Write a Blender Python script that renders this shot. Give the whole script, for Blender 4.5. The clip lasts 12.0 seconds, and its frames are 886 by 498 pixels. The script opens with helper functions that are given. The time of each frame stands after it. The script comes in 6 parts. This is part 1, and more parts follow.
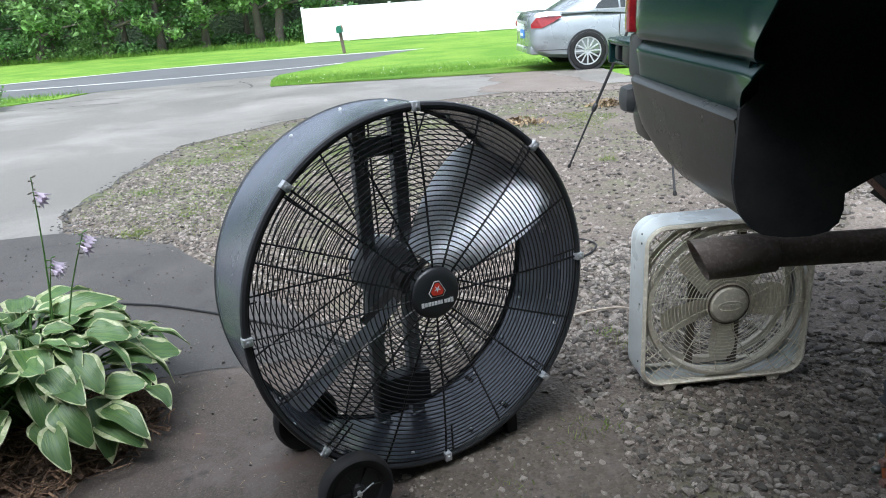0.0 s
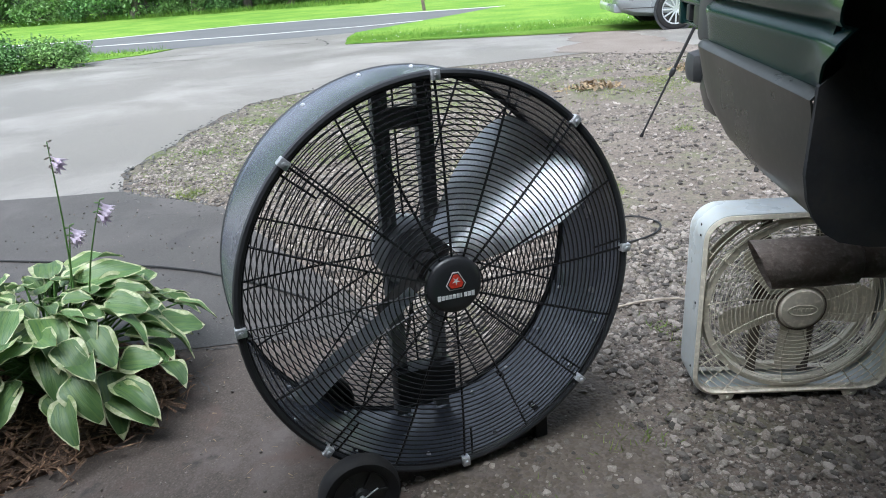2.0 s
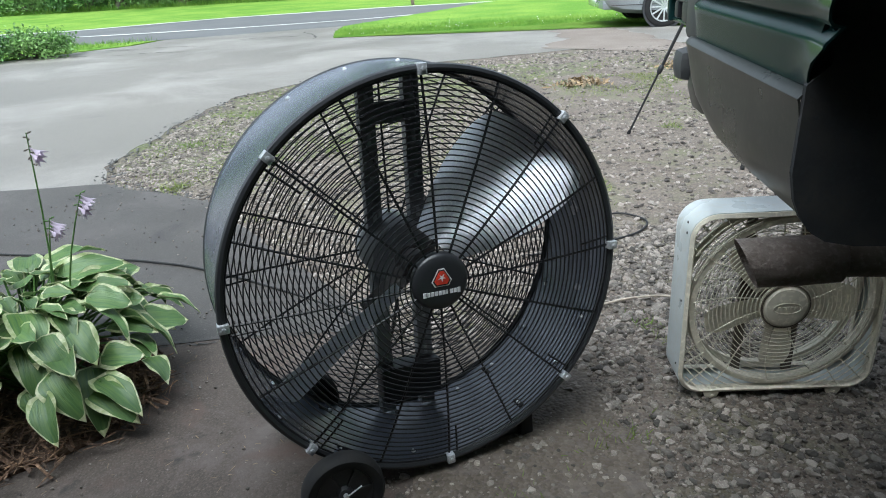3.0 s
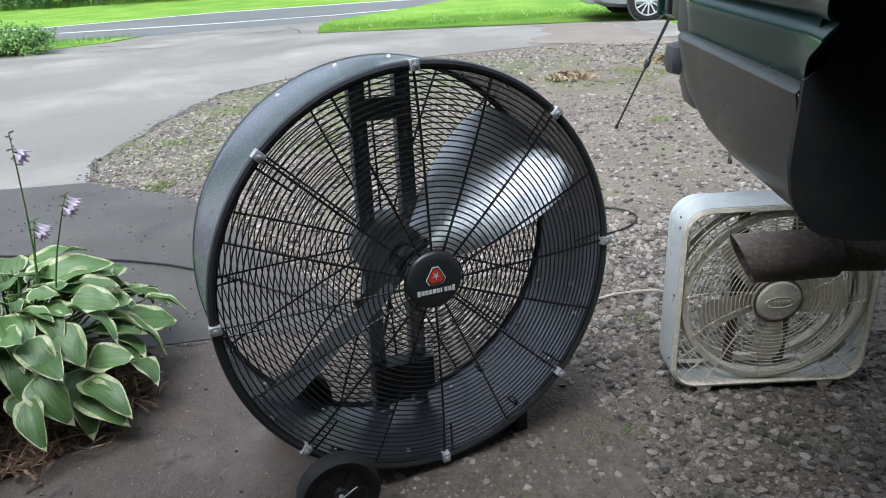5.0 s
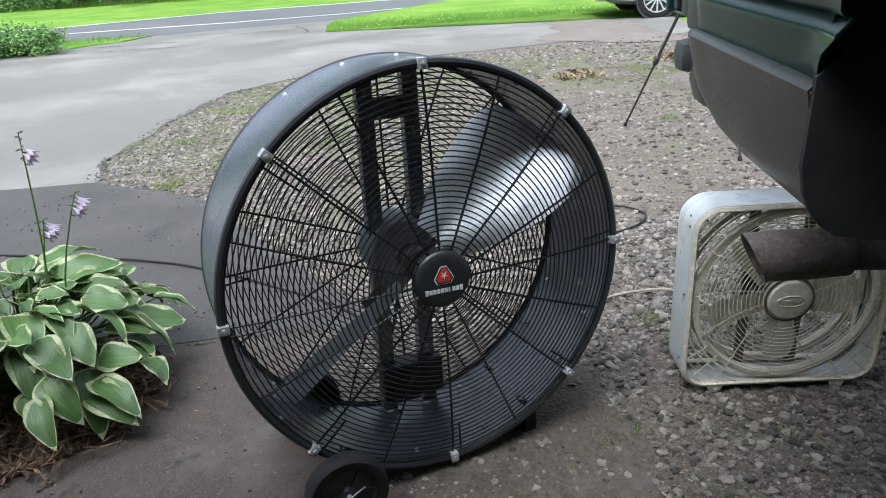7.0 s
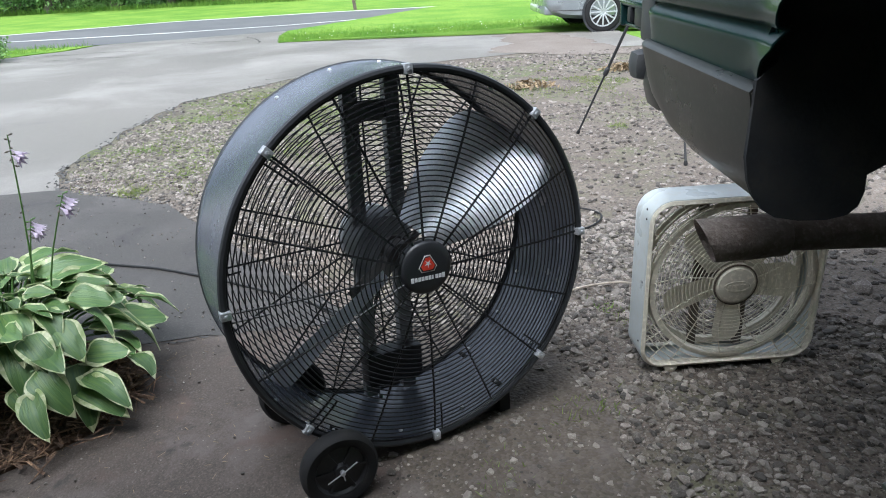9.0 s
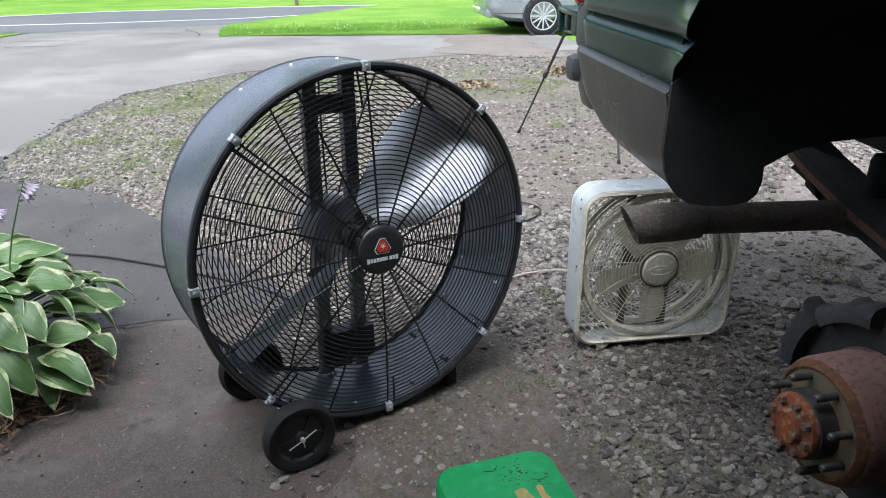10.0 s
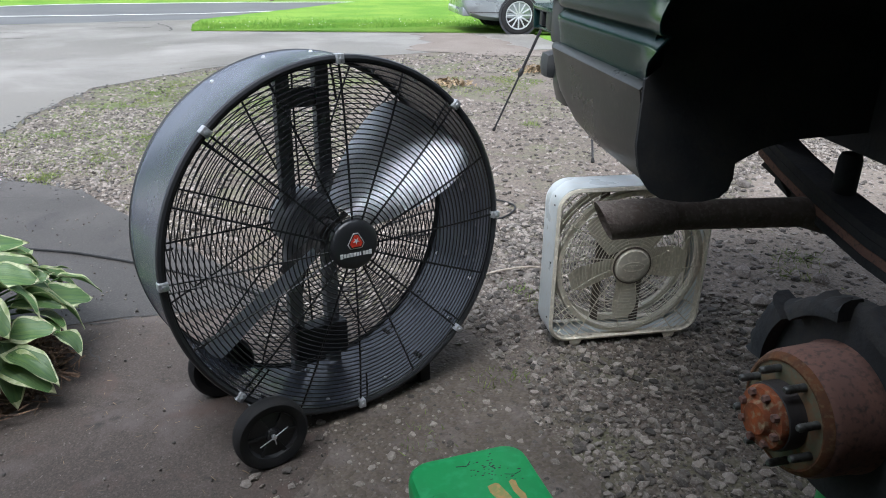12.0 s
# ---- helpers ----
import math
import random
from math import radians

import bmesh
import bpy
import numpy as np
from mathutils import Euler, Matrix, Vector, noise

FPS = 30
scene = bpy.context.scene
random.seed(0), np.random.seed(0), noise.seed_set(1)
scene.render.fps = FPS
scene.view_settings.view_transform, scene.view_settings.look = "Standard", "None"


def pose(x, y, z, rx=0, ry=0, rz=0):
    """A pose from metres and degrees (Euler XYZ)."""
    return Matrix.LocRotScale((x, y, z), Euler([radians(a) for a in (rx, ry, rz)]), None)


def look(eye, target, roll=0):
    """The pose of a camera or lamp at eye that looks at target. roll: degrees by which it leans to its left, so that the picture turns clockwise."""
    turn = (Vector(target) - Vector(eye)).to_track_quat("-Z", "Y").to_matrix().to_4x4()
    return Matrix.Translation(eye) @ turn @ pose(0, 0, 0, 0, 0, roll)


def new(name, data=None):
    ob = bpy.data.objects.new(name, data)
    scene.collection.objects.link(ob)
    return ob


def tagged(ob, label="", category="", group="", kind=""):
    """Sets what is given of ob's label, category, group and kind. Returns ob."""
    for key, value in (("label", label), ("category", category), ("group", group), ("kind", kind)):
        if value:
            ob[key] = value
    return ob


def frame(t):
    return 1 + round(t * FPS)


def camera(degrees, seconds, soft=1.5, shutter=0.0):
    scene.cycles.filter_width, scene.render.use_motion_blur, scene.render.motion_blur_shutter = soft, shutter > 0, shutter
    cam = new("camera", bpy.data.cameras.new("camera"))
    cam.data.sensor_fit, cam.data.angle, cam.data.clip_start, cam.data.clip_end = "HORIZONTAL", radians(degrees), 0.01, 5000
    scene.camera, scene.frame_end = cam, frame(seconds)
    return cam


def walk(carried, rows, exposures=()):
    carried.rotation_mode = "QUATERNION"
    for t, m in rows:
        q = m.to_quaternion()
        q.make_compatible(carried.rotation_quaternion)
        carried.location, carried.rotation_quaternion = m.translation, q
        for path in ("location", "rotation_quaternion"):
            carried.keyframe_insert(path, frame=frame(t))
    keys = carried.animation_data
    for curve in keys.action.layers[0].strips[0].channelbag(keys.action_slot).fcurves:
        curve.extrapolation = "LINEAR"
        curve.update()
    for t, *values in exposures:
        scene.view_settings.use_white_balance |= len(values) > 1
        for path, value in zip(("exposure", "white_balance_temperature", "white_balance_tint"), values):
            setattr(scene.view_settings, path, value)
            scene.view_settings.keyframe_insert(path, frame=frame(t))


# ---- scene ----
cam = camera(65.5, 12.0, soft=1.0)
PATH = [
    (0, (0.018, 0.022, 1.234), (0.015, 1.903, 0.555), -4.0),
    (0.5, (0.051, 0.151, 1.222), (-0.016, 2.016, 0.503), -4.2),
    (1, (0.115, 0.201, 1.196), (-0.04, 1.995, 0.326), -3.6),
    (1.5, (0.139, 0.228, 1.216), (-0.073, 2.048, 0.414), -3.9),
    (2, (0.144, 0.226, 1.216), (-0.083, 2.058, 0.447), -4.3),
    (2.5, (0.143, 0.226, 1.21), (-0.099, 2.053, 0.432), -4.1),
    (3, (0.146, 0.239, 1.213), (-0.045, 2.069, 0.429), -3.5),
    (5, (0.128, 0.253, 1.214), (-0.024, 2.08, 0.415), -3.6),
    (5.5, (0.126, 0.253, 1.209), (-0.04, 2.079, 0.409), -3.7),
    (6, (0.125, 0.258, 1.214), (-0.041, 2.084, 0.414), -3.7),
    (6.5, (0.125, 0.258, 1.212), (-0.051, 2.083, 0.412), -3.9),
    (7, (0.128, 0.26, 1.213), (-0.048, 2.084, 0.411), -4.0),
    (9, (0.06, 0.116, 1.225), (0.026, 1.957, 0.445), -3.0),
    (9.5, (0.026, -0.006, 1.245), (0.108, 1.831, 0.459), -1.9),
    (10, (0.028, -0.038, 1.247), (0.164, 1.796, 0.46), -0.7),
    (10.5, (0.027, -0.051, 1.241), (0.183, 1.782, 0.455), 0.1),
    (11, (0.033, -0.05, 1.236), (0.208, 1.781, 0.449), 0.5),
    (11.5, (0.033, -0.043, 1.239), (0.228, 1.785, 0.452), 0.5),
    (12, (0.031, -0.034, 1.235), (0.239, 1.791, 0.445), 0.4),
]
walk(cam, [(t, look(eye, target, roll)) for t, eye, target, roll in PATH], exposures=[(0.0, 0.93, 5700, 7.0), (0.4, 0.85, 5700, 7.0), (1.0, 0.89, 5700, 7.0), (1.5, 1.01, 5700, 7.0), (2.0, 0.99, 5700, 7.0), (2.7, 0.92, 5700, 6.5), (3.0, 0.88, 5700, 2.5), (4.0, 0.92, 5700, 6.5),
     (5.0, 0.95, 5700, 7.0), (7.0, 0.96, 5700, 7.0), (9.0, 0.97, 5700, 7.0), (10.0, 1.04, 5700, 9), (11.0, 1.16, 5700, 9), (11.6, 1.19, 5700, 9), (12.0, 0.86, 5750, 9)])

# ---- world, sun, exposure ----
world = bpy.data.worlds.new("overcast_sky")
scene.world = world
world.use_nodes = True
wn = world.node_tree.nodes
sky = wn.new("ShaderNodeTexSky")
sky.sky_type = "NISHITA"
sky.sun_disc = False
sky.sun_elevation, sky.sun_rotation = radians(62), radians(-152)
sky.air_density, sky.dust_density, sky.ozone_density = 1.0, 5.0, 1.0
hazy = wn.new("ShaderNodeHueSaturation")
hazy.inputs["Saturation"].default_value = 0.25
hazy.inputs["Value"].default_value = 1.0
world.node_tree.links.new(sky.outputs[0], hazy.inputs["Color"])
world.node_tree.links.new(hazy.outputs[0], wn["Background"].inputs["Color"])
wn["Background"].inputs["Strength"].default_value = 0.17
sun_data = bpy.data.lights.new("sun", "SUN")
sun_data.energy, sun_data.angle, sun_data.color = 2.0, radians(60), (1.0, 0.98, 0.95)
sun = new("sun", sun_data)
sun.matrix_world = look((-5, -9.4, 20), (0, 0, 0))


# ---- materials ----
def material(name, base, rough=0.6, metal=0.0, second=None, scale=6.0, grain=60.0, bump=0.0, mottled=0.5, spec=0.5, coat=0.0, third=None,
             speckle=0.0, objects=0.0, translucent=0.0, stretch=None):
    """Two scales of noise mix base, second and third; bump is relief in metres."""
    m = bpy.data.materials.new(name)
    m.use_nodes = True
    t = m.node_tree
    b = t.nodes["Principled BSDF"]
    co = t.nodes.new("ShaderNodeTexCoord")
    src = co.outputs["Object"]
    if stretch:
        mp = t.nodes.new("ShaderNodeMapping")
        mp.inputs["Scale"].default_value = stretch
        t.links.new(src, mp.inputs["Vector"])
        src = mp.outputs[0]
    n1, n2 = t.nodes.new("ShaderNodeTexNoise"), t.nodes.new("ShaderNodeTexNoise")
    for nn, s, d in ((n1, scale, 5.0), (n2, grain, 6.0)):
        nn.inputs["Scale"].default_value, nn.inputs["Detail"].default_value = s, d
        t.links.new(src, nn.inputs["Vector"])
    second = second or tuple(c * 0.72 for c in base)
    r1 = t.nodes.new("ShaderNodeValToRGB")
    r1.color_ramp.elements[0].position, r1.color_ramp.elements[1].position = 0.5 - 0.25 * mottled, 0.5 + 0.25 * mottled
    r1.color_ramp.elements[0].color, r1.color_ramp.elements[1].color = (*base, 1), (*second, 1)
    t.links.new(n1.outputs["Fac"], r1.inputs["Fac"])
    mix = t.nodes.new("ShaderNodeMixRGB")
    r2 = t.nodes.new("ShaderNodeValToRGB")
    r2.color_ramp.elements[0].position, r2.color_ramp.elements[1].position = 0.5, 0.72
    r2.color_ramp.elements[0].color, r2.color_ramp.elements[1].color = (0, 0, 0, 1), (1, 1, 1, 1)
    t.links.new(n2.outputs["Fac"], r2.inputs["Fac"])
    t.links.new(r2.outputs[0], mix.inputs["Fac"])
    t.links.new(r1.outputs[0], mix.inputs["Color1"])
    mix.inputs["Color2"].default_value = (*(third or tuple(min(1, c * 1.25) for c in base)), 1)
    out = mix.outputs[0]
    if objects:
        inf = t.nodes.new("ShaderNodeObjectInfo")
        hs = t.nodes.new("ShaderNodeHueSaturation")
        mr = t.nodes.new("ShaderNodeMapRange")
        mr.inputs["To Min"].default_value, mr.inputs["To Max"].default_value = 1 - objects, 1 + objects
        t.links.new(inf.outputs["Random"], mr.inputs["Value"])
        t.links.new(mr.outputs[0], hs.inputs["Value"])
        t.links.new(out, hs.inputs["Color"])
        out = hs.outputs[0]
    if speckle:
        geo = t.nodes.new("ShaderNodeNewGeometry")
        hs = t.nodes.new("ShaderNodeHueSaturation")
        mr = t.nodes.new("ShaderNodeMapRange")
        mr.inputs["To Min"].default_value, mr.inputs["To Max"].default_value = 1 - speckle, 1 + speckle
        t.links.new(geo.outputs["Random Per Island"], mr.inputs["Value"])
        t.links.new(mr.outputs[0], hs.inputs["Value"])
        t.links.new(out, hs.inputs["Color"])
        out = hs.outputs[0]
    t.links.new(out, b.inputs["Base Color"])
    mr = t.nodes.new("ShaderNodeMapRange")
    mr.inputs["To Min"].default_value, mr.inputs["To Max"].default_value = max(0.02, rough - 0.12), min(1, rough + 0.12)
    t.links.new(n1.outputs["Fac"], mr.inputs["Value"])
    t.links.new(mr.outputs[0], b.inputs["Roughness"])
    b.inputs["Metallic"].default_value = metal
    b.inputs["Specular IOR Level"].default_value = spec
    b.inputs["Coat Weight"].default_value = coat
    b.inputs["Coat Roughness"].default_value = 0.06
    if bump:
        bp = t.nodes.new("ShaderNodeBump")
        bp.inputs["Distance"].default_value = bump
        t.links.new(n2.outputs["Fac"], bp.inputs["Height"])
        t.links.new(bp.outputs[0], b.inputs["Normal"])
    if translucent:
        tr = t.nodes.new("ShaderNodeBsdfTranslucent")
        mx = t.nodes.new("ShaderNodeMixShader")
        mx.inputs[0].default_value = translucent
        t.links.new(out, tr.inputs["Color"])
        t.links.new(b.outputs[0], mx.inputs[1])
        t.links.new(tr.outputs[0], mx.inputs[2])
        t.links.new(mx.outputs[0], t.nodes["Material Output"].inputs["Surface"])
    return m


M = dict(
    black_paint=material("black_powder_coat", (0.024, 0.025, 0.028), 0.38, second=(0.03, 0.031, 0.033), scale=4, grain=300, bump=0.0002),
    drum_paint=material("drum_grey_black_paint", (0.08, 0.09, 0.116), 0.25, second=(0.096, 0.107, 0.137), scale=3, grain=220, bump=0.0002, spec=1.0),
    # black frame lifted to grey: the bright haze of turning blades, put into the colour
    frame_paint=material("blade_haze_frame_grey", (0.23, 0.233, 0.245), 0.45, second=(0.28, 0.28, 0.29), scale=12, grain=120),
    wire=material("black_wire", (0.012, 0.012, 0.014), 0.35, scale=20, grain=200),
    zinc=material("zinc_plated_steel", (0.66, 0.67, 0.69), 0.35, 0.6, scale=30, grain=200),
    bright_bolt=material("bright_zinc_bolt", (0.75, 0.76, 0.78), 0.4, 0.2, scale=40, grain=200),
    aluminium=material("blade_aluminium", (0.8, 0.82, 0.86), 0.36, 0.85, second=(0.74, 0.76, 0.8), scale=5, grain=150),
    rubber=material("black_rubber", (0.012, 0.012, 0.013), 0.75, spec=0.25, second=(0.02, 0.019, 0.018), scale=18, grain=150, bump=0.0005),
    plastic_black=material("black_plastic", (0.02, 0.02, 0.022), 0.45, scale=20, grain=200, bump=0.0002),
    red=material("red_badge", (0.75, 0.06, 0.03), 0.4, scale=60),
    white_mark=material("white_print", (0.8, 0.8, 0.8), 0.5, scale=60),
    enamel=material("white_enamel_steel", (0.62, 0.66, 0.66), 0.3, second=(0.5, 0.53, 0.52), scale=7, grain=60, mottled=0.9, third=(0.55, 0.56, 0.52)),
    beige=material("aged_beige_plastic", (0.66, 0.61, 0.5), 0.5, second=(0.56, 0.51, 0.41), scale=9, grain=80, mottled=0.9),
    beige_thin=material("thin_beige_plastic", (0.66, 0.61, 0.5), 0.5, second=(0.58, 0.53, 0.43), scale=9, grain=80, translucent=0.4),
    beige_dark=material("brown_plastic", (0.12, 0.095, 0.07), 0.55, scale=12),
    truck_green=material("dark_green_metallic_paint", (0.009, 0.03, 0.03), 0.22, 0.0, second=(0.01, 0.03, 0.028), scale=3, grain=90, coat=0.0, spec=0.12, third=(0.014, 0.03, 0.03)),
    cladding=material("dusty_grey_green_paint", (0.02, 0.024, 0.022), 0.3, 0.0, second=(0.03, 0.031, 0.027), scale=5, grain=70, mottled=0.9, coat=0.0, spec=0.23, third=(0.04, 0.04, 0.036)),
    bumper_grey=material("dark_grey_bumper_plastic", (0.042, 0.045, 0.048), 0.55, second=(0.06, 0.058, 0.055), scale=9, grain=120),
    undercoat=material("black_undercoat", (0.032, 0.034, 0.037), 0.85, second=(0.05, 0.048, 0.047), scale=12, grain=90, bump=0.002, spec=0.15),
    rust=material("rusty_cast_iron", (0.155, 0.09, 0.075), 0.75, second=(0.2, 0.108, 0.08), scale=16, grain=120, bump=0.001, mottled=0.9, third=(0.075, 0.055, 0.05), spec=0.25),
    rust_bright=material("flaking_orange_rust", (0.34, 0.09, 0.028), 0.85, second=(0.12, 0.05, 0.03), scale=38, grain=90, bump=0.0015, mottled=0.7, third=(0.3, 0.24, 0.15), spec=0.2),
    rust_lip=material("orange_brown_rust", (0.15, 0.062, 0.026), 0.85, second=(0.08, 0.045, 0.03), scale=40, grain=140, bump=0.001, mottled=0.6, third=(0.17, 0.105, 0.055), spec=0.2),
    stud_metal=material("grey_stud_steel", (0.13, 0.135, 0.13), 0.5, 0.6, second=(0.06, 0.055, 0.05), scale=60, grain=150),
    olive=material("worn_olive_metal", (0.1, 0.11, 0.07), 0.6, second=(0.2, 0.1, 0.045), scale=26, grain=120, mottled=0.6),
    iron=material("greasy_dark_iron", (0.034, 0.033, 0.034), 0.55, 0.15, second=(0.055, 0.045, 0.04), scale=30, grain=150, bump=0.0006),
    exhaust=material("corroded_exhaust_pipe", (0.25, 0.215, 0.19), 0.75, 0.1, second=(0.17, 0.13, 0.105), scale=26, grain=110, bump=0.004, mottled=0.9),
    tail_red=material("tail_lamp_red", (0.3, 0.018, 0.022), 0.15, scale=20, coat=0.6),
    green_paint=material("bright_green_paint", (0.015, 0.3, 0.075), 0.42, second=(0.012, 0.24, 0.06), scale=6, grain=40, bump=0.0006, third=(0.03, 0.34, 0.11)),
    orange_wear=material("orange_primer", (0.45, 0.25, 0.09), 0.6, second=(0.25, 0.3, 0.09), scale=30, grain=90, mottled=0.6),
    asphalt=material("weathered_asphalt", (0.122, 0.11, 0.094), 0.46, spec=0.85, second=(0.185, 0.167, 0.144), scale=0.35, grain=130, bump=0.003, third=(0.16, 0.146, 0.13), mottled=1.1),
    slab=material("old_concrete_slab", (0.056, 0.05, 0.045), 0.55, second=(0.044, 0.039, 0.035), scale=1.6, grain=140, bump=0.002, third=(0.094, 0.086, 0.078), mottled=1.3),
    apron=material("dirt_stained_concrete", (0.078, 0.06, 0.048), 0.72, second=(0.055, 0.042, 0.034), scale=1.8, grain=160, bump=0.002, third=(0.108, 0.089, 0.072), mottled=1.3),
    bare_dust=material("bare_tan_dirt", (0.195, 0.16, 0.13), 0.95, second=(0.14, 0.114, 0.092), scale=3.0, grain=90, bump=0.006, third=(0.21, 0.18, 0.152), mottled=0.9),
    damp_dirt=material("damp_brown_dirt", (0.14, 0.112, 0.09), 0.85, second=(0.2, 0.172, 0.148), scale=2.2, grain=60, bump=0.004, third=(0.11, 0.08, 0.064), mottled=0.9),
    road=material("road_asphalt", (0.088, 0.09, 0.09), 0.8, second=(0.115, 0.117, 0.116), scale=0.8, grain=40, bump=0.002),
    road_line=material("white_road_paint", (0.75, 0.74, 0.7), 0.6, scale=2, grain=20, third=(0.5, 0.5, 0.48)),
    gravel_bed=material("gravel_dust", (0.138, 0.112, 0.09), 0.95, second=(0.092, 0.072, 0.057), scale=2.0, grain=110, bump=0.01, third=(0.17, 0.15, 0.128), mottled=0.8),
    dirt=material("trodden_brown_dirt", (0.118, 0.097, 0.074), 0.9, second=(0.082, 0.067, 0.05), scale=2.4, grain=90, bump=0.006, third=(0.13, 0.105, 0.09), mottled=1.0),
    stone=material("grey_gravel_stone", (0.188, 0.165, 0.142), 0.85, second=(0.125, 0.104, 0.087), scale=14, grain=200, speckle=0.7, third=(0.24, 0.22, 0.19)),
    stone_light=material("pale_gravel_stone", (0.16, 0.138, 0.12), 0.85, second=(0.105, 0.085, 0.072), scale=14, grain=200, speckle=0.72, third=(0.28, 0.26, 0.235)),
    crumb=material("broken_asphalt", (0.085, 0.082, 0.078), 0.9, second=(0.1, 0.095, 0.09), scale=30, speckle=0.4),
    weed_bed=material("mossy_gravel_dirt", (0.098, 0.112, 0.04), 0.95, second=(0.095, 0.082, 0.06), scale=2.6, grain=60, bump=0.006, third=(0.14, 0.126, 0.1), mottled=0.5),
    grass=material("lawn_soil_grass", (0.11, 0.22, 0.03), 0.9, second=(0.19, 0.3, 0.05), scale=0.7, grain=18, bump=0.02, third=(0.085, 0.17, 0.028), spec=0.1),
    blade=material("grass_blades", (0.11, 0.23, 0.03), 0.6, second=(0.19, 0.31, 0.05), scale=1.2, speckle=0.35, translucent=0.35, spec=0.2),
    weed=material("dull_weeds", (0.13, 0.19, 0.05), 0.7, second=(0.2, 0.22, 0.07), scale=3, speckle=0.35, translucent=0.25, spec=0.2),
    mulch=material("pine_straw_mulch", (0.15, 0.085, 0.048), 0.9, second=(0.075, 0.046, 0.03), scale=9, grain=70, bump=0.01, speckle=0.6, third=(0.24, 0.15, 0.085)),
    dry_leaf=material("dry_brown_leaves", (0.25, 0.18, 0.1), 0.8, second=(0.15, 0.11, 0.065), scale=8, speckle=0.4),
    hosta_green=material("hosta_leaf_green", (0.082, 0.158, 0.05), 0.42, second=(0.125, 0.205, 0.055), scale=2.2, grain=7, stretch=(2, 26, 2), third=(0.05, 0.12, 0.045), bump=0.002, objects=0.25, translucent=0.18),
    hosta_cream=material("hosta_leaf_cream_margin", (0.52, 0.53, 0.33), 0.45, second=(0.3, 0.38, 0.15), scale=26, objects=0.12, translucent=0.25),
    stem=material("green_stem", (0.1, 0.2, 0.05), 0.5, scale=20),
    petal=material("lilac_petal", (0.52, 0.43, 0.54), 0.6, second=(0.58, 0.5, 0.6), scale=40, translucent=0.3),
    bark=material("ivy_grey_bark", (0.14, 0.122, 0.1), 0.9, second=(0.085, 0.075, 0.062), scale=3, grain=14, bump=0.02, stretch=(1, 1, 0.25)),
    leaf=material("broad_leaf_green", (0.14, 0.26, 0.075), 0.5, second=(0.22, 0.36, 0.11), scale=0.7, speckle=0.5, translucent=0.35),
    # darker copy of leaf: foliage shade held in the colour
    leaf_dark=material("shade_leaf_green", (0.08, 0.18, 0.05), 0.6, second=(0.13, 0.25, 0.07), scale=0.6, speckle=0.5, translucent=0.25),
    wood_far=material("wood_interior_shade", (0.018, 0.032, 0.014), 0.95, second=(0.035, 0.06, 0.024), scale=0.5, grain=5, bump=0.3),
    vinyl=material("white_vinyl", (0.88, 0.88, 0.88), 0.4, second=(0.85, 0.85, 0.85), scale=0.6, grain=10),
    silver=material("silver_car_paint", (0.3, 0.328, 0.34), 0.28, 0.45, second=(0.275, 0.3, 0.312), scale=2, grain=200, coat=0.8),
    glass_dark=material("tinted_car_glass", (0.02, 0.025, 0.025), 0.05, scale=5, spec=0.8),
    plate_blue=material("plate_blue", (0.1, 0.25, 0.6), 0.4, scale=30),
    wood_post=material("weathered_post", (0.14, 0.11, 0.09), 0.9, scale=8, grain=60),
    mail_green=material("green_mailbox_paint", (0.02, 0.14, 0.08), 0.4, scale=10),
    cord=material("black_cable", (0.012, 0.012, 0.012), 0.5, scale=30),
    cord_beige=material("beige_cable", (0.42, 0.36, 0.29), 0.6, scale=30),
    siding=material("unseen_wall_grey", (0.32, 0.31, 0.29), 0.7, second=(0.28, 0.27, 0.25), scale=2, grain=40),
    soffit=material("unseen_overhead_grey", (0.35, 0.33, 0.3), 0.8, scale=2, grain=30),
)


def packed_stones(m, scale, low, high, relief=0.8):
    """Adds fine packed stones (cells with their own shade and relief) to a ground material."""
    t = m.node_tree
    p = t.nodes["Principled BSDF"]
    co = t.nodes.new("ShaderNodeTexCoord")
    vo = t.nodes.new("ShaderNodeTexVoronoi")
    vo.inputs["Scale"].default_value = scale
    t.links.new(co.outputs["Object"], vo.inputs["Vector"])
    bw = t.nodes.new("ShaderNodeRGBToBW")
    t.links.new(vo.outputs["Color"], bw.inputs[0])
    ramp = t.nodes.new("ShaderNodeMapRange")
    ramp.inputs["From Min"].default_value, ramp.inputs["From Max"].default_value = 0.2, 0.85
    ramp.inputs["To Min"].default_value, ramp.inputs["To Max"].default_value = low, high
    t.links.new(bw.outputs[0], ramp.inputs["Value"])
    hs = t.nodes.new("ShaderNodeHueSaturation")
    old = p.inputs["Base Color"].links[0].from_socket
    t.links.new(old, hs.inputs["Color"])
    t.links.new(ramp.outputs[0], hs.inputs["Value"])
    t.links.new(hs.outputs[0], p.inputs["Base Color"])
    bp = t.nodes.new("ShaderNodeBump")
    bp.invert = True
    bp.inputs["Distance"].default_value = 0.5 / scale
    bp.inputs["Strength"].default_value = relief
    t.links.new(vo.outputs["Distance"], bp.inputs["Height"])
    t.links.new(bp.outputs[0], p.inputs["Normal"])


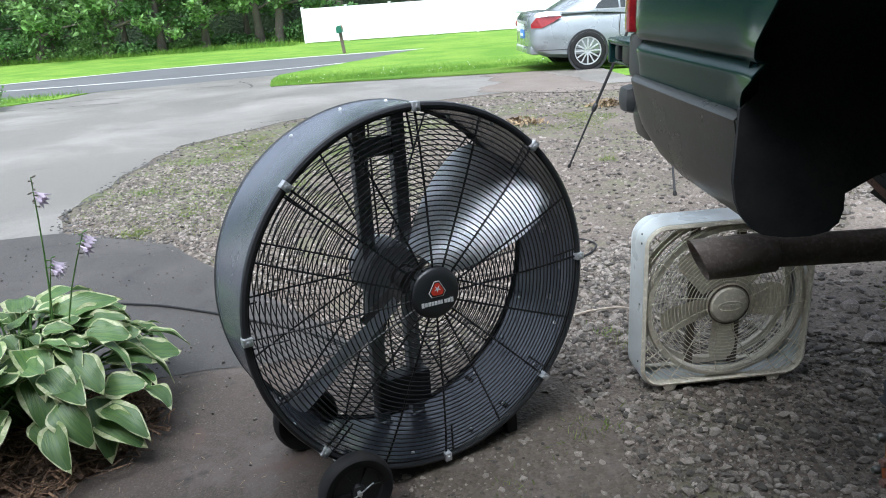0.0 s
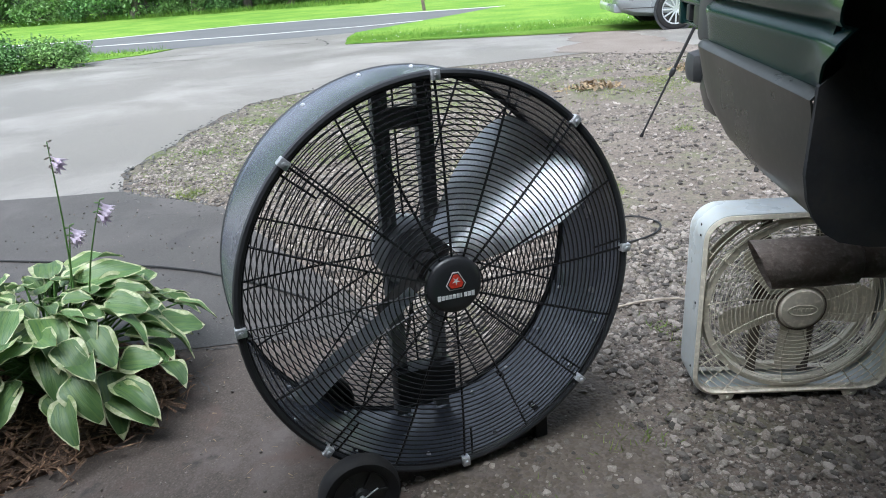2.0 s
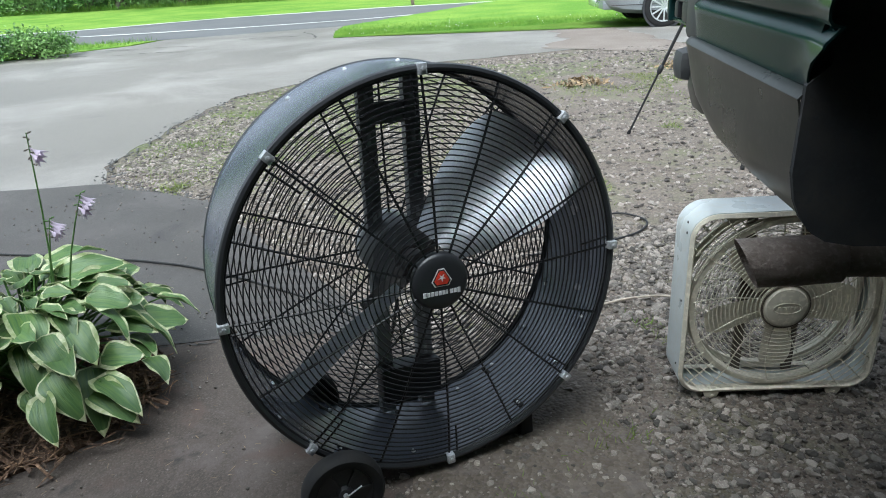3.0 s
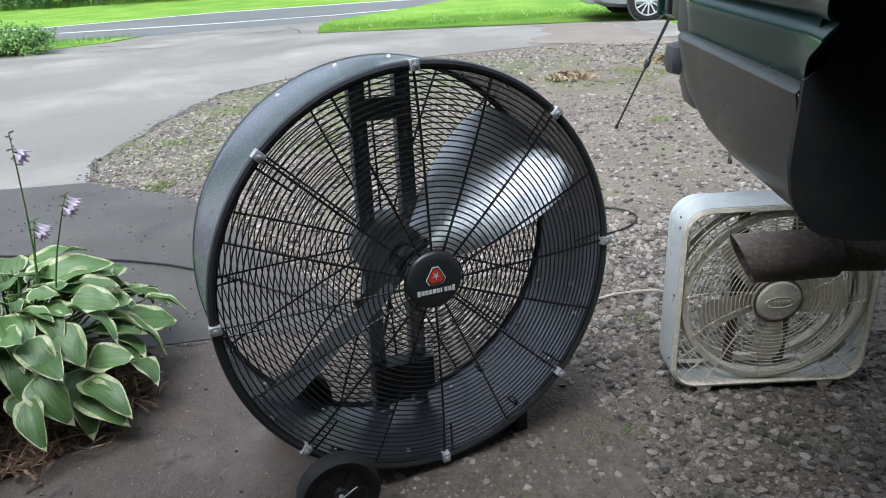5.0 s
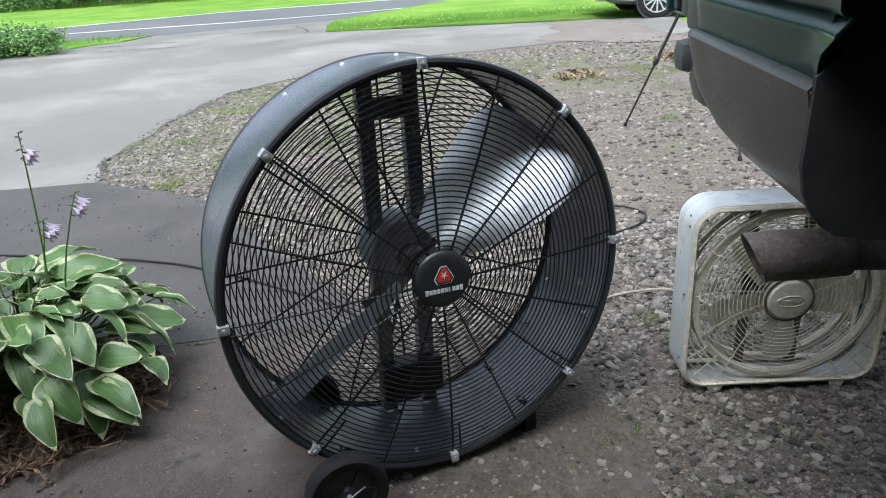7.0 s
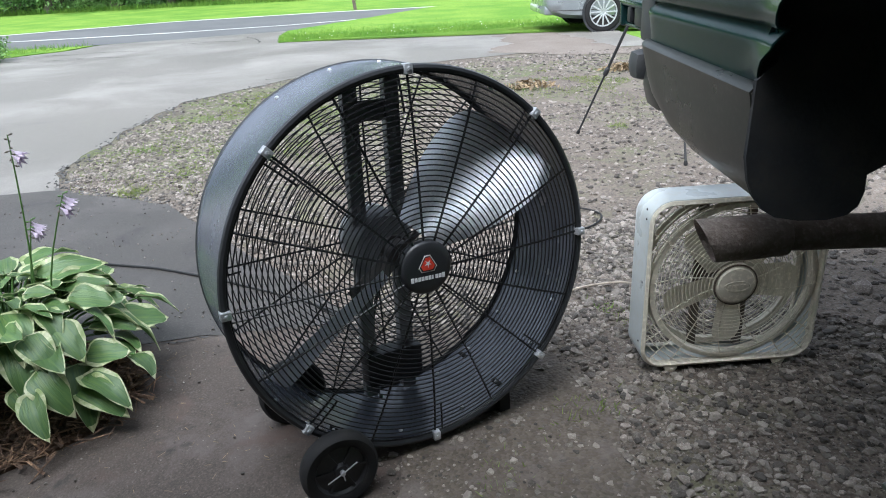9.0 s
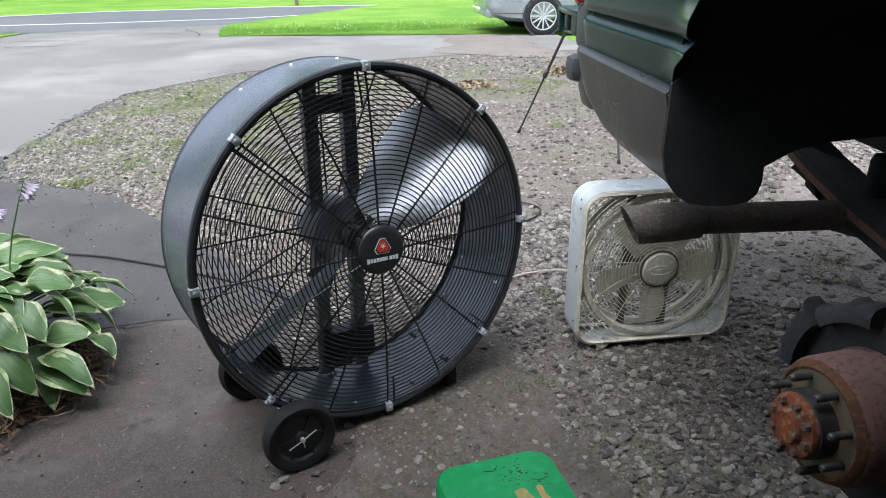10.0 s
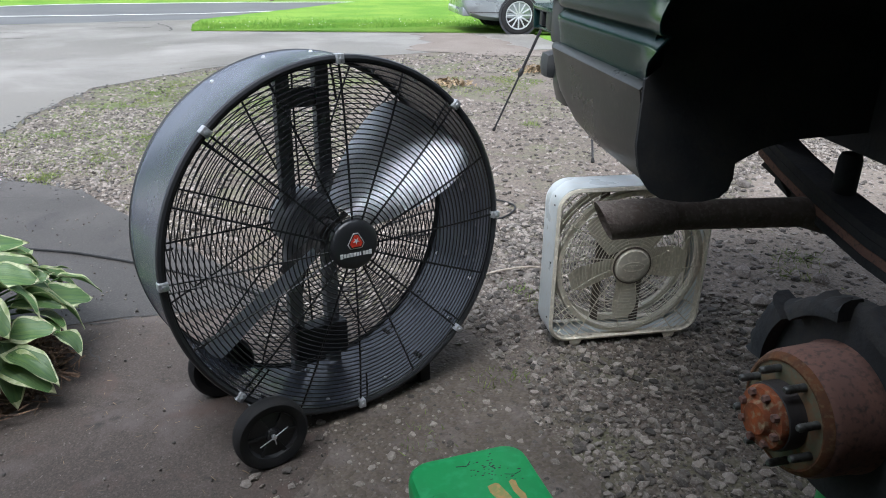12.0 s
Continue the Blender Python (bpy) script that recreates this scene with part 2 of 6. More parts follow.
def stains(m, tint, scale, lo, hi, seed):
    """Lays irregular blotches of another colour over a ground material."""
    t = m.node_tree
    p = t.nodes["Principled BSDF"]
    co, mp, nz, ramp, mix = (t.nodes.new(k) for k in ("ShaderNodeTexCoord", "ShaderNodeMapping", "ShaderNodeTexNoise", "ShaderNodeMapRange", "ShaderNodeMixRGB"))
    mp.inputs["Location"].default_value = (seed, seed * 1.7, 0)
    nz.inputs["Scale"].default_value, nz.inputs["Detail"].default_value, nz.inputs["Roughness"].default_value = scale, 9.0, 0.68
    nz.inputs["Distortion"].default_value = 0.5
    t.links.new(co.outputs["Object"], mp.inputs["Vector"])
    t.links.new(mp.outputs[0], nz.inputs["Vector"])
    ramp.inputs["From Min"].default_value, ramp.inputs["From Max"].default_value = lo, hi
    t.links.new(nz.outputs["Fac"], ramp.inputs["Value"])
    t.links.new(ramp.outputs[0], mix.inputs["Fac"])
    t.links.new(p.inputs["Base Color"].links[0].from_socket, mix.inputs["Color1"])
    mix.inputs["Color2"].default_value = (*tint, 1)
    t.links.new(mix.outputs[0], p.inputs["Base Color"])


packed_stones(M["dirt"], 90, 0.8, 1.25)
packed_stones(M["bare_dust"], 95, 0.8, 1.25)
packed_stones(M["gravel_bed"], 78, 0.78, 1.28)
packed_stones(M["asphalt"], 140, 0.85, 1.15, 0.3)
packed_stones(M["weed_bed"], 60, 0.75, 1.35)
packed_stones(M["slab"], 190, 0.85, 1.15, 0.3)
packed_stones(M["apron"], 210, 0.82, 1.18, 0.3)

stains(M["asphalt"], (0.29, 0.267, 0.243), 0.5, 0.46, 0.72, 3.1)
stains(M["asphalt"], (0.1, 0.09, 0.086), 1.9, 0.58, 0.8, 8.4)
stains(M["asphalt"], (0.2, 0.18, 0.175), 45, 0.62, 0.72, 2.4)
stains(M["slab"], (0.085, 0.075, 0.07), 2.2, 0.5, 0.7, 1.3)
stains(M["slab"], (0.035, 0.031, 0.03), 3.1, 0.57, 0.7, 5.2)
stains(M["apron"], (0.118, 0.096, 0.085), 3.4, 0.5, 0.68, 2.2)
stains(M["apron"], (0.095, 0.062, 0.05), 4.6, 0.55, 0.72, 6.6)
stains(M["apron"], (0.026, 0.021, 0.019), 5.3, 0.58, 0.7, 9.5)
stains(M["apron"], (0.2, 0.17, 0.15), 42, 0.64, 0.72, 7.3)
stains(M["slab"], (0.19, 0.17, 0.165), 48, 0.65, 0.72, 3.7)
stains(M["gravel_bed"], (0.115, 0.12, 0.06), 1.5, 0.5, 0.72, 5.9)
stains(M["dirt"], (0.15, 0.125, 0.11), 6.0, 0.52, 0.68, 4.4)


# ---- helpers for meshes ----
def finish(bm, name, mats, smooth):
    bmesh.ops.recalc_face_normals(bm, faces=bm.faces[:])
    me = bpy.data.meshes.new(name)
    bm.to_mesh(me)
    bm.free()
    for m in mats if isinstance(mats, (list, tuple)) else [mats]:
        me.materials.append(m)
    if smooth:
        me.shade_smooth()
        me.set_sharp_from_angle(angle=radians(38))
    return me


def part(name, bm, mats, parent=None, label="", smooth=True):
    ob = new(name, finish(bm, name, mats, smooth))
    ob.parent = parent
    return tagged(ob, label)


def thing(name, label, category, m=None, group="", kind=""):
    ob = new(name)
    ob.empty_display_size = 0.1
    ob.matrix_world = m or Matrix()
    return tagged(ob, label, category, group, kind)


def box(bm, c, s, rot=None, bevel=0.0, mat=0):
    r = bmesh.ops.create_cube(bm, size=1.0, matrix=Matrix.Translation(c) @ (rot or Matrix()) @ Matrix.Diagonal((*s, 1)))
    fs = list({f for v in r["verts"] for f in v.link_faces})
    if bevel:
        es = list({e for f in fs for e in f.edges})
        res = bmesh.ops.bevel(bm, geom=es, offset=bevel, segments=2, affect="EDGES", profile=0.6)
        fs = list({f for f in res["faces"]} | {f for f in fs if f.is_valid})
    for f in fs:
        if f.is_valid:
            f.material_index = mat
    return bm


def lathe(bm, profile, m=None, seg=48, mat=0, close=False, arc=1.0):
    """Turns (radius, height) pairs about the z axis of m."""
    m = m or Matrix()
    n = seg if arc >= 1 else seg + 1
    rings = []
    for r, h in profile:
        rings.append([bm.verts.new(m @ Vector((r * math.cos(2 * math.pi * arc * i / seg), r * math.sin(2 * math.pi * arc * i / seg), h))) for i in range(n)])
    pairs = list(zip(rings, rings[1:])) + ([(rings[-1], rings[0])] if close else [])
    for a, b in pairs:
        for i in range(seg):
            j = (i + 1) % n
            bm.faces.new((a[i], a[j], b[j], b[i])).material_index = mat
    return rings


def tube(bm, pts, r, sides=6, closed=False, mat=0, caps=True):
    """A round bar along the points; r may be a list."""
    pts = [Vector(p) for p in pts]
    n = len(pts)
    rings = []
    ref = None
    for i, p in enumerate(pts):
        a = pts[(i - 1) % n] if closed or i else p
        b = pts[(i + 1) % n] if closed or i < n - 1 else p
        d = (b - a).normalized()
        if ref is None:
            ref = d.orthogonal().normalized()
        ref = (ref - d * ref.dot(d)).normalized()
        side = d.cross(ref)
        rr = r[i] if isinstance(r, (list, tuple)) else r
        rings.append([bm.verts.new(p + rr * (math.cos(2 * math.pi * k / sides) * ref + math.sin(2 * math.pi * k / sides) * side)) for k in range(sides)])
    for i in range(n if closed else n - 1):
        a, b = rings[i], rings[(i + 1) % n]
        for k in range(sides):
            bm.faces.new((a[k], a[(k + 1) % sides], b[(k + 1) % sides], b[k])).material_index = mat
    if not closed and caps:
        bm.faces.new(rings[0]).material_index = mat
        bm.faces.new(rings[-1][::-1]).material_index = mat
    return bm


def plate(bm, outline, z0, z1, m=None, mat=0):
    """A flat plate with the outline, from z0 to z1 of m."""
    m = m or Matrix()
    lo = [bm.verts.new(m @ Vector((x, y, z0))) for x, y in outline]
    hi = [bm.verts.new(m @ Vector((x, y, z1))) for x, y in outline]
    n = len(outline)
    bm.faces.new(lo[::-1]).material_index = mat
    bm.faces.new(hi).material_index = mat
    for i in range(n):
        bm.faces.new((lo[i], lo[(i + 1) % n], hi[(i + 1) % n], hi[i])).material_index = mat
    return bm


def rounded(w, h, r, k=5):
    out = []
    for cx, cy, a0 in ((w / 2 - r, h / 2 - r, 0), (-w / 2 + r, h / 2 - r, 90), (-w / 2 + r, -h / 2 + r, 180), (w / 2 - r, -h / 2 + r, 270)):
        out += [(cx + r * math.cos(radians(a0 + 90 * i / k)), cy + r * math.sin(radians(a0 + 90 * i / k))) for i in range(k + 1)]
    return out


def along(a, b):
    """A pose at a whose z axis points to b."""
    a, b = Vector(a), Vector(b)
    return Matrix.Translation(a) @ (b - a).to_track_quat("Z", "Y").to_matrix().to_4x4()


def inside(x, y, poly):
    hit = False
    for (x0, y0), (x1, y1) in zip(poly, poly[1:] + poly[:1]):
        if (y0 > y) != (y1 > y) and x < (x1 - x0) * (y - y0) / (y1 - y0) + x0:
            hit = not hit
    return hit


def dip(y):
    """The ground's height: level near the house, falling gently to the road."""
    return 0.0 if y < 5 else -0.02 * (min(y, 32.0) - 5)


# ---- ground ----
def sheet(name, outline, lift, mat, label, category, cuts=40, rag=0.0, thick=0.0):
    """A ground covering with the given outline, draped on the terrain."""
    bm = bmesh.new()
    pts = []
    for (x0, y0), (x1, y1) in zip(outline, outline[1:] + outline[:1]):
        k = max(1, min(60, int(math.hypot(x1 - x0, y1 - y0) / (0.12 if rag else 2.0))))
        for i in range(k):
            x, y = x0 + (x1 - x0) * i / k, y0 + (y1 - y0) * i / k
            if rag:
                v = noise.noise_vector((x * 2.1, y * 2.1, 3.0)) * rag + noise.noise_vector((x * 8, y * 8, 7.0)) * rag * 0.5
                x, y = x + v.x, y + v.y
            pts.append((x, y))
    f = bm.faces.new([bm.verts.new((x, y, 0)) for x, y in pts])
    bmesh.ops.triangulate(bm, faces=[f])
    for yy in (5.0, 32.0):
        bmesh.ops.bisect_plane(bm, geom=bm.verts[:] + bm.edges[:] + bm.faces[:], plane_co=(0, yy, 0), plane_no=(0, 1, 0))
    for v in bm.verts:
        v.co.z = dip(v.co.y) + lift
    if thick:
        r = bmesh.ops.extrude_face_region(bm, geom=bm.faces[:])
        for g in r["geom"]:
            if isinstance(g, bmesh.types.BMVert):
                g.co.z -= thick
    ob = new(name, finish(bm, name, mat, False))
    return tagged(ob, label, category, kind="structure")


bm = bmesh.new()
ys = [-60, -10, 5, 10, 20, 32, 60, 150, 700]
xs = [-700, -60, -20, 0, 20, 60, 700]
grid = [[bm.verts.new((x, y, dip(y) - 0.03)) for x in xs] for y in ys]
for j in range(len(ys) - 1):
    for i in range(len(xs) - 1):
        bm.faces.new((grid[j][i], grid[j][i + 1], grid[j + 1][i + 1], grid[j + 1][i]))
tagged(new("ground", finish(bm, "ground", M["grass"], False)), "bright green mown grass ground reaching to the woods", "ground", kind="structure")

GRAVEL = [(0.16, -3.0), (0.05, 1.3), (0.17, 1.76), (-0.3, 2.35), (-0.8, 2.95), (-1.56, 3.8), (-1.89, 3.98), (-2.29, 4.13), (-2.5, 4.59), (-2.63, 6.2),
          (-2.6, 7.3), (-1.75, 8.75), (-0.9, 9.3), (1.5, 10.3), (3.2, 10.4), (9, 10.0), (9, -3.0)]
sheet("gravel_yard", [(-14, -5.6), (9, -5.6), (9, 10.0), (3.25, 10.5), (3.0, 12.5), (-2.5, 12.5), (-8.0, 12.0), (-14, 9.0)], 0.0, M["gravel_bed"], "packed brown-grey gravel yard with thin weeds", "gravel", rag=0.05)
sheet("weedy_strip", [(-2.65, 4.62), (-2.66, 7.25), (-1.8, 8.7), (-0.6, 9.1), (1.2, 8.9), (1.0, 8.2), (0.0, 7.4), (-0.7, 6.0), (-1.2, 4.7), (-1.7, 4.35)], 0.002, M["weed_bed"],
      "mossy weed-grown strip of gravel along the driveway", "weeds", rag=0.16)
sheet("driveway", [(-14, 9.5), (-9.5, 12.3), (-8.3, 14.0), (-7.76, 14.8), (-7.6, 16.0), (-3.8, 17.6), (-3.5, 15.5), (-3.24, 14.18), (-1.9, 14.4), (0.43, 14.6), (2.0, 15.0),
                   (3.2, 13.2), (3.2, 10.6), (1.5, 10.5), (-0.9, 9.5), (-1.75, 8.95), (-2.7, 7.4), (-2.73, 6.2), (-2.6, 4.59), (-2.36, 4.2), (-5, 3.9), (-14, 4.2)], 0.004,
      M["asphalt"], "pale grey weathered asphalt driveway with cracked edges", "driveway", rag=0.06)
# the walk's base tone is darker than the asphalt's
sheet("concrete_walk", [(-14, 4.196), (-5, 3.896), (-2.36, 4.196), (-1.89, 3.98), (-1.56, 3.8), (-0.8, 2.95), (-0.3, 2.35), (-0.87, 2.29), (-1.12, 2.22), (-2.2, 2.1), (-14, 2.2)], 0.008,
      M["slab"], "dark concrete walk with a cracked joint", "pavement", rag=0.03)
sheet("concrete_apron", [(-14, 2.195), (-2.2, 2.095), (-1.12, 2.214), (-0.87, 2.284), (-0.3, 2.344), (0.15, 1.78), (0.03, 1.3), (0.14, -5.6), (-14, -5.6)], 0.008,
      M["apron"], "brown dirt-stained concrete apron in the shade", "pavement", rag=0.03)
sheet("dirt_patch", [(-0.32, -3.0), (-0.3, 0.8), (-0.26, 1.2), (-0.12, 1.5), (-0.08, 1.85), (-0.2, 2.2), (0.05, 2.25), (0.3, 2.0), (0.5, 1.7), (0.55, 1.3), (0.52, 0.9), (0.5, 0.5), (0.5, -3.0)], 0.0115, M["dirt"],
      "trodden brown dirt between concrete and gravel", "dirt", rag=0.13)
sheet("dirt_stain", [(1.0, 13.3), (1.5, 13.9), (2.1, 13.6), (2.35, 12.1), (2.6, 10.7), (2.85, 9.6), (1.97, 9.75), (1.3, 10.2), (0.7, 10.6), (1.05, 11.6)], 0.008, M["damp_dirt"],
      "damp brown dirt washed over the driveway edge", "dirt", rag=0.22)
BARE_DIRT = [(1.15, 2.45), (1.3, 2.2), (1.42, 2.25), (1.6, 1.95), (1.85, 2.0), (2.2, 1.75), (3.2, 1.8), (3.6, 3.2), (3.0, 4.0), (2.6, 3.7), (2.3, 3.75), (1.95, 3.2), (1.7, 3.25), (1.45, 2.9), (1.25, 2.85)]
sheet("bare_ground", BARE_DIRT, 0.0035, M["bare_dust"],
      "bare trodden tan dirt behind the truck", "dirt", rag=0.12)
sheet("road", [(-60, 12), (-12, 15.6), (-7.7, 16.3), (-3.85, 17.6), (-0.2, 21), (30, 31.0), (60, 38), (60, 46), (8, 29.5), (0, 27.3), (-4.4, 27.2), (-9.6, 25.8), (-13.5, 22.4), (-60, 19)], -0.012,
      M["road"], "grey two-lane asphalt road beyond the lawn", "road")
for line in ([(-60, 16.0), (-9.73, 18.93), (-7.06, 19.24), (-4.17, 20.06), (0, 22.6), (30, 33.5)], [(-60, 18.6), (-13.5, 22.05), (-9.6, 25.3), (-4.4, 26.7), (0, 26.9), (8, 29.0)]):
    bm = bmesh.new()
    half = 0.12 if line[1][1] < 20 else 0.2
    prev = None
    for x, y in line:
        pair = [bm.verts.new((x, y - half, dip(y - half) + 0.0)), bm.verts.new((x, y + half, dip(y + half) + 0.0))]
        if prev:
            bm.faces.new((prev[0], pair[0], pair[1], prev[1]))
        prev = pair
    tagged(new("road_marking", finish(bm, "road_marking", M["road_line"], False)), "worn white painted line on the road", "road marking", group="road lines", kind="structure")

LAWN = [(-3.24, 14.22), (-1.9, 14.44), (0.43, 14.64), (2.0, 15.04), (3.3, 13.4), (12, 12.0), (40, 20), (40, 41), (2.0, 28.4), (0.2, 27.3), (-0.45, 26.4), (-2.0, 22.0), (-3.75, 17.5), (-3.5, 15.5)]
LAWN_LEFT = [(-14, 9.6), (-9.55, 12.4), (-8.35, 14.1), (-7.85, 14.85), (-7.7, 15.9), (-12, 15.3), (-40, 12.5), (-40, 9)]
sheet("lawn", LAWN, 0.014, M["grass"], "bright green mown lawn with clover beside the driveway", "lawn", rag=0.06, thick=0.06)
sheet("lawn", LAWN_LEFT, 0.014, M["grass"], "bright green grass verge between driveway and road", "lawn", rag=0.06, thick=0.06)


# cracks in the driveway, and dark strips painting the shadow along its broken edge
for pts in ([(-8.6, 13.7), (-7.9, 13.9), (-7.2, 13.75), (-6.6, 14.0), (-5.9, 13.9)], [(-7.0, 12.7), (-6.3, 12.9), (-5.7, 12.75)], [(-5.4, 15.0), (-4.8, 15.2), (-4.2, 15.05)], [(-9.0, 12.6), (-8.2, 12.9), (-7.6, 12.8)],
            [(-2.5, 4.45), (-2.62, 4.75), (-2.58, 5.1), (-2.63, 5.4), (-2.72, 6.0), (-2.69, 6.3), (-2.62, 6.45)], [(-2.62, 6.3), (-2.66, 7.05), (-2.5, 7.55), (-2.12, 8.3), (-1.7, 8.85)], [(-2.15, 8.7), (-1.7, 9.05), (-1.0, 9.45), (0.2, 9.9)], [(-3.6, 14.2), (-3.9, 15.3), (-4.4, 16.2)]):
    bm = bmesh.new()
    prev = None
    for i in range(41):
        f = i / 40 * (len(pts) - 1)
        q = min(int(f), len(pts) - 2)
        x = pts[q][0] + (pts[q + 1][0] - pts[q][0]) * (f - q) + 0.09 * noise.noise((f * 7, pts[0][0], 0))
        y = pts[q][1] + (pts[q + 1][1] - pts[q][1]) * (f - q) + 0.09 * noise.noise((f * 7, pts[0][1], 9))
        w = (0.004 + 0.014 * abs(noise.noise((f * 9, pts[0][0], 4)))) * (1 if y < 10 else 2.2)
        pair = [bm.verts.new((x - w * 0.5, y - w, dip(y) + 0.0125)), bm.verts.new((x + w * 0.5, y + w, dip(y) + 0.0125))]
        if prev:
            bm.faces.new((prev[0], pair[0], pair[1], prev[1]))
        prev = pair
    tagged(new("driveway_crack", finish(bm, "driveway_crack", M["crumb"], False)), "dark crumbling crack and painted edge shadow in the asphalt driveway", "crack", group="driveway cracks", kind="structure")


# cracks in the concrete walk and along its joint
for pts, wide in (([(-1.4, 2.2), (-1.01, 2.235), (-0.92, 2.247), (-0.846, 2.278), (-0.765, 2.288), (-0.5, 2.32), (-0.3, 2.345)], 1.0), ([(-2.11, 3.63), (-2.02, 3.68), (-1.93, 3.716), (-1.75, 3.7)], 0.8),
                  ([(-0.846, 2.278), (-0.86, 2.42), (-0.78, 2.55), (-0.8, 2.7)], 0.5), ([(-0.92, 2.247), (-0.95, 2.1), (-0.85, 1.98)], 0.6)):
    bm = bmesh.new()
    prev = None
    for i in range(61):
        f = i / 60 * (len(pts) - 1)
        q = min(int(f), len(pts) - 2)
        x = pts[q][0] + (pts[q + 1][0] - pts[q][0]) * (f - q) + 0.018 * noise.noise((f * 5, pts[0][0], 0))
        y = pts[q][1] + (pts[q + 1][1] - pts[q][1]) * (f - q) + 0.018 * noise.noise((f * 5, pts[0][1], 9))
        w = (0.0012 + 0.009 * abs(noise.noise((f * 6, pts[0][0], 4)))) * wide
        pair = [bm.verts.new((x - w * 0.5, y - w, 0.0105)), bm.verts.new((x + w * 0.5, y + w, 0.0105))]
        if prev:
            bm.faces.new((prev[0], pair[0], pair[1], prev[1]))
        prev = pair
    tagged(new("concrete_crack", finish(bm, "concrete_crack", M["crumb"], False)), "dark crack filled with dirt in the concrete", "crack", group="concrete cracks", kind="structure")


# ---- drum fan ----
fan_m = Matrix(((0.8872, 0.0070, 0.4614, -0.023), (0.4595, 0.0790, -0.8847, 1.664), (-0.0426, 0.9969, 0.0669, 0.522), (0, 0, 0, 1)))
FAN_R, FAN_D = 0.482, 0.30


def drum_fan():
    fan = thing("drum_fan", "large black steel drum fan with round wire guards on two wheels", "fan", fan_m)
    bm = bmesh.new()
    R, D = FAN_R, FAN_D
    lathe(bm, [(R, 0.0), (R + 0.004, -0.012), (R + 0.001, -0.022), (R, -0.03), (R, -D + 0.03), (R + 0.002, -D + 0.02), (R + 0.004, -D + 0.01), (R, -D),
               (R - 0.006, -D), (R - 0.005, -D + 0.02), (R - 0.004, -0.02), (R - 0.006, 0.0)], seg=112, close=True)
    housing = part("housing", bm, M["drum_paint"], fan, "dark grey painted drum housing")
    bm = bmesh.new()
    for z in (0.0, -D):
        tube(bm, [((R - 0.003) * math.cos(2 * math.pi * i / 96), (R - 0.003) * math.sin(2 * math.pi * i / 96), z) for i in range(96)], 0.0095, 8, True)
    part("rim", bm, M["black_paint"], housing, "rolled black rim")
    # bolts in the housing wall
    bolt = bmesh.new()
    lathe(bolt, [(0.0001, 0.006), (0.004, 0.005), (0.006, 0.002), (0.006, 0.0)], seg=8)
    bolt_me = finish(bolt, "bolt", M["bright_bolt"], True)
    for ang in (200, 216, 238, 262, 285, 300, 318, 335, 60, 84, 100, 118):
        for z in (-0.05, -D + 0.05):
            a = radians(ang + (3 if z < -0.1 else 0))
            for rr, flip in ((R - 0.006, 1), (R, -1)):
                if flip < 0 and not (80 < ang < 120 and z < -0.1):
                    continue
                ob = new("bolt", bolt_me)
                ob.parent = housing
                inward = Vector((-math.cos(a), -math.sin(a), 0)) * flip
                ob.matrix_basis = Matrix.Translation((rr * math.cos(a), rr * math.sin(a), z)) @ inward.to_track_quat("Z", "Y").to_matrix().to_4x4()

    def guard(name, z0, dome, n_rings, sign):
        """Concentric wires on radial wires, swelling outwards by dome."""
        def height(r):
            k = min(1.0, r / R)
            return z0 + sign * dome * (1 - k ** 4)
        bm = bmesh.new()
        tube(bm, [((R - 0.012) * math.cos(2 * math.pi * i / 96), (R - 0.012) * math.sin(2 * math.pi * i / 96), height(R)) for i in range(96)], 0.003, 6, True)
        g = part(name, bm, M["wire"], fan, "black wire guard")
        for i in range(n_rings):
            r = 0.072 + (R - 0.024 - 0.072) * i / (n_rings - 1)
            bm = bmesh.new()
            tube(bm, [(r * math.cos(2 * math.pi * k / 80), r * math.sin(2 * math.pi * k / 80), height(r)) for k in range(80)], 0.0018, 5, True)
            part("ring_wire", bm, M["wire"], g)
        bm = bmesh.new()
        rs = [0.05, 0.1, 0.16, 0.22, 0.28, 0.34, 0.4, 0.44, R - 0.014]
        tube(bm, [(r, 0, height(r) - sign * 0.003) for r in rs], 0.003, 6)
        me = finish(bm, "spoke_wire", M["wire"], True)
        bm = bmesh.new()
        tube(bm, [(r, 0, height(r) - sign * 0.003) for r in (R - 0.1, R - 0.06, R - 0.01)], 0.0028, 6)
        me_short = finish(bm, "short_spoke", M["wire"], True)
        for i in range(16):
            o = new("spoke_wire", me)
            o.parent = g
            o.matrix_basis = pose(0, 0, 0, 0, 0, 22.5 * i + 1.5)
            if i % 2 == 0:
                o = new("short_spoke", me_short)
                o.parent = g
                o.matrix_basis = pose(0, 0, 0, 0, 0, 22.5 * i + 4.2)
        return g

    front = guard("front_guard", 0.002, 0.022, 32, 1)
    guard("rear_guard", -D - 0.002, 0.02, 28, -1)
    # centre badge
    bm = bmesh.new()
    lathe(bm, [(0.0001, 0.034), (0.047, 0.034), (0.061, 0.032), (0.067, 0.027), (0.069, 0.02), (0.069, 0.012), (0.0001, 0.012)], pose(0, 0.008, 0), seg=56)
    badge = part("badge", bm, M["black_paint"], front, "round black centre cap")
    bm = bmesh.new()
    hexa = []
    for a in (90, 210, 330):
        for off in (-17, 17):
            hexa.append((0.0225 * math.cos(radians(a + off)), 0.0225 * math.sin(radians(a + off)) + 0.010))
    plate(bm, [(x * 1.12, y * 1.12 - 0.0014) for x, y in hexa], 0.0335, 0.0350, mat=1)
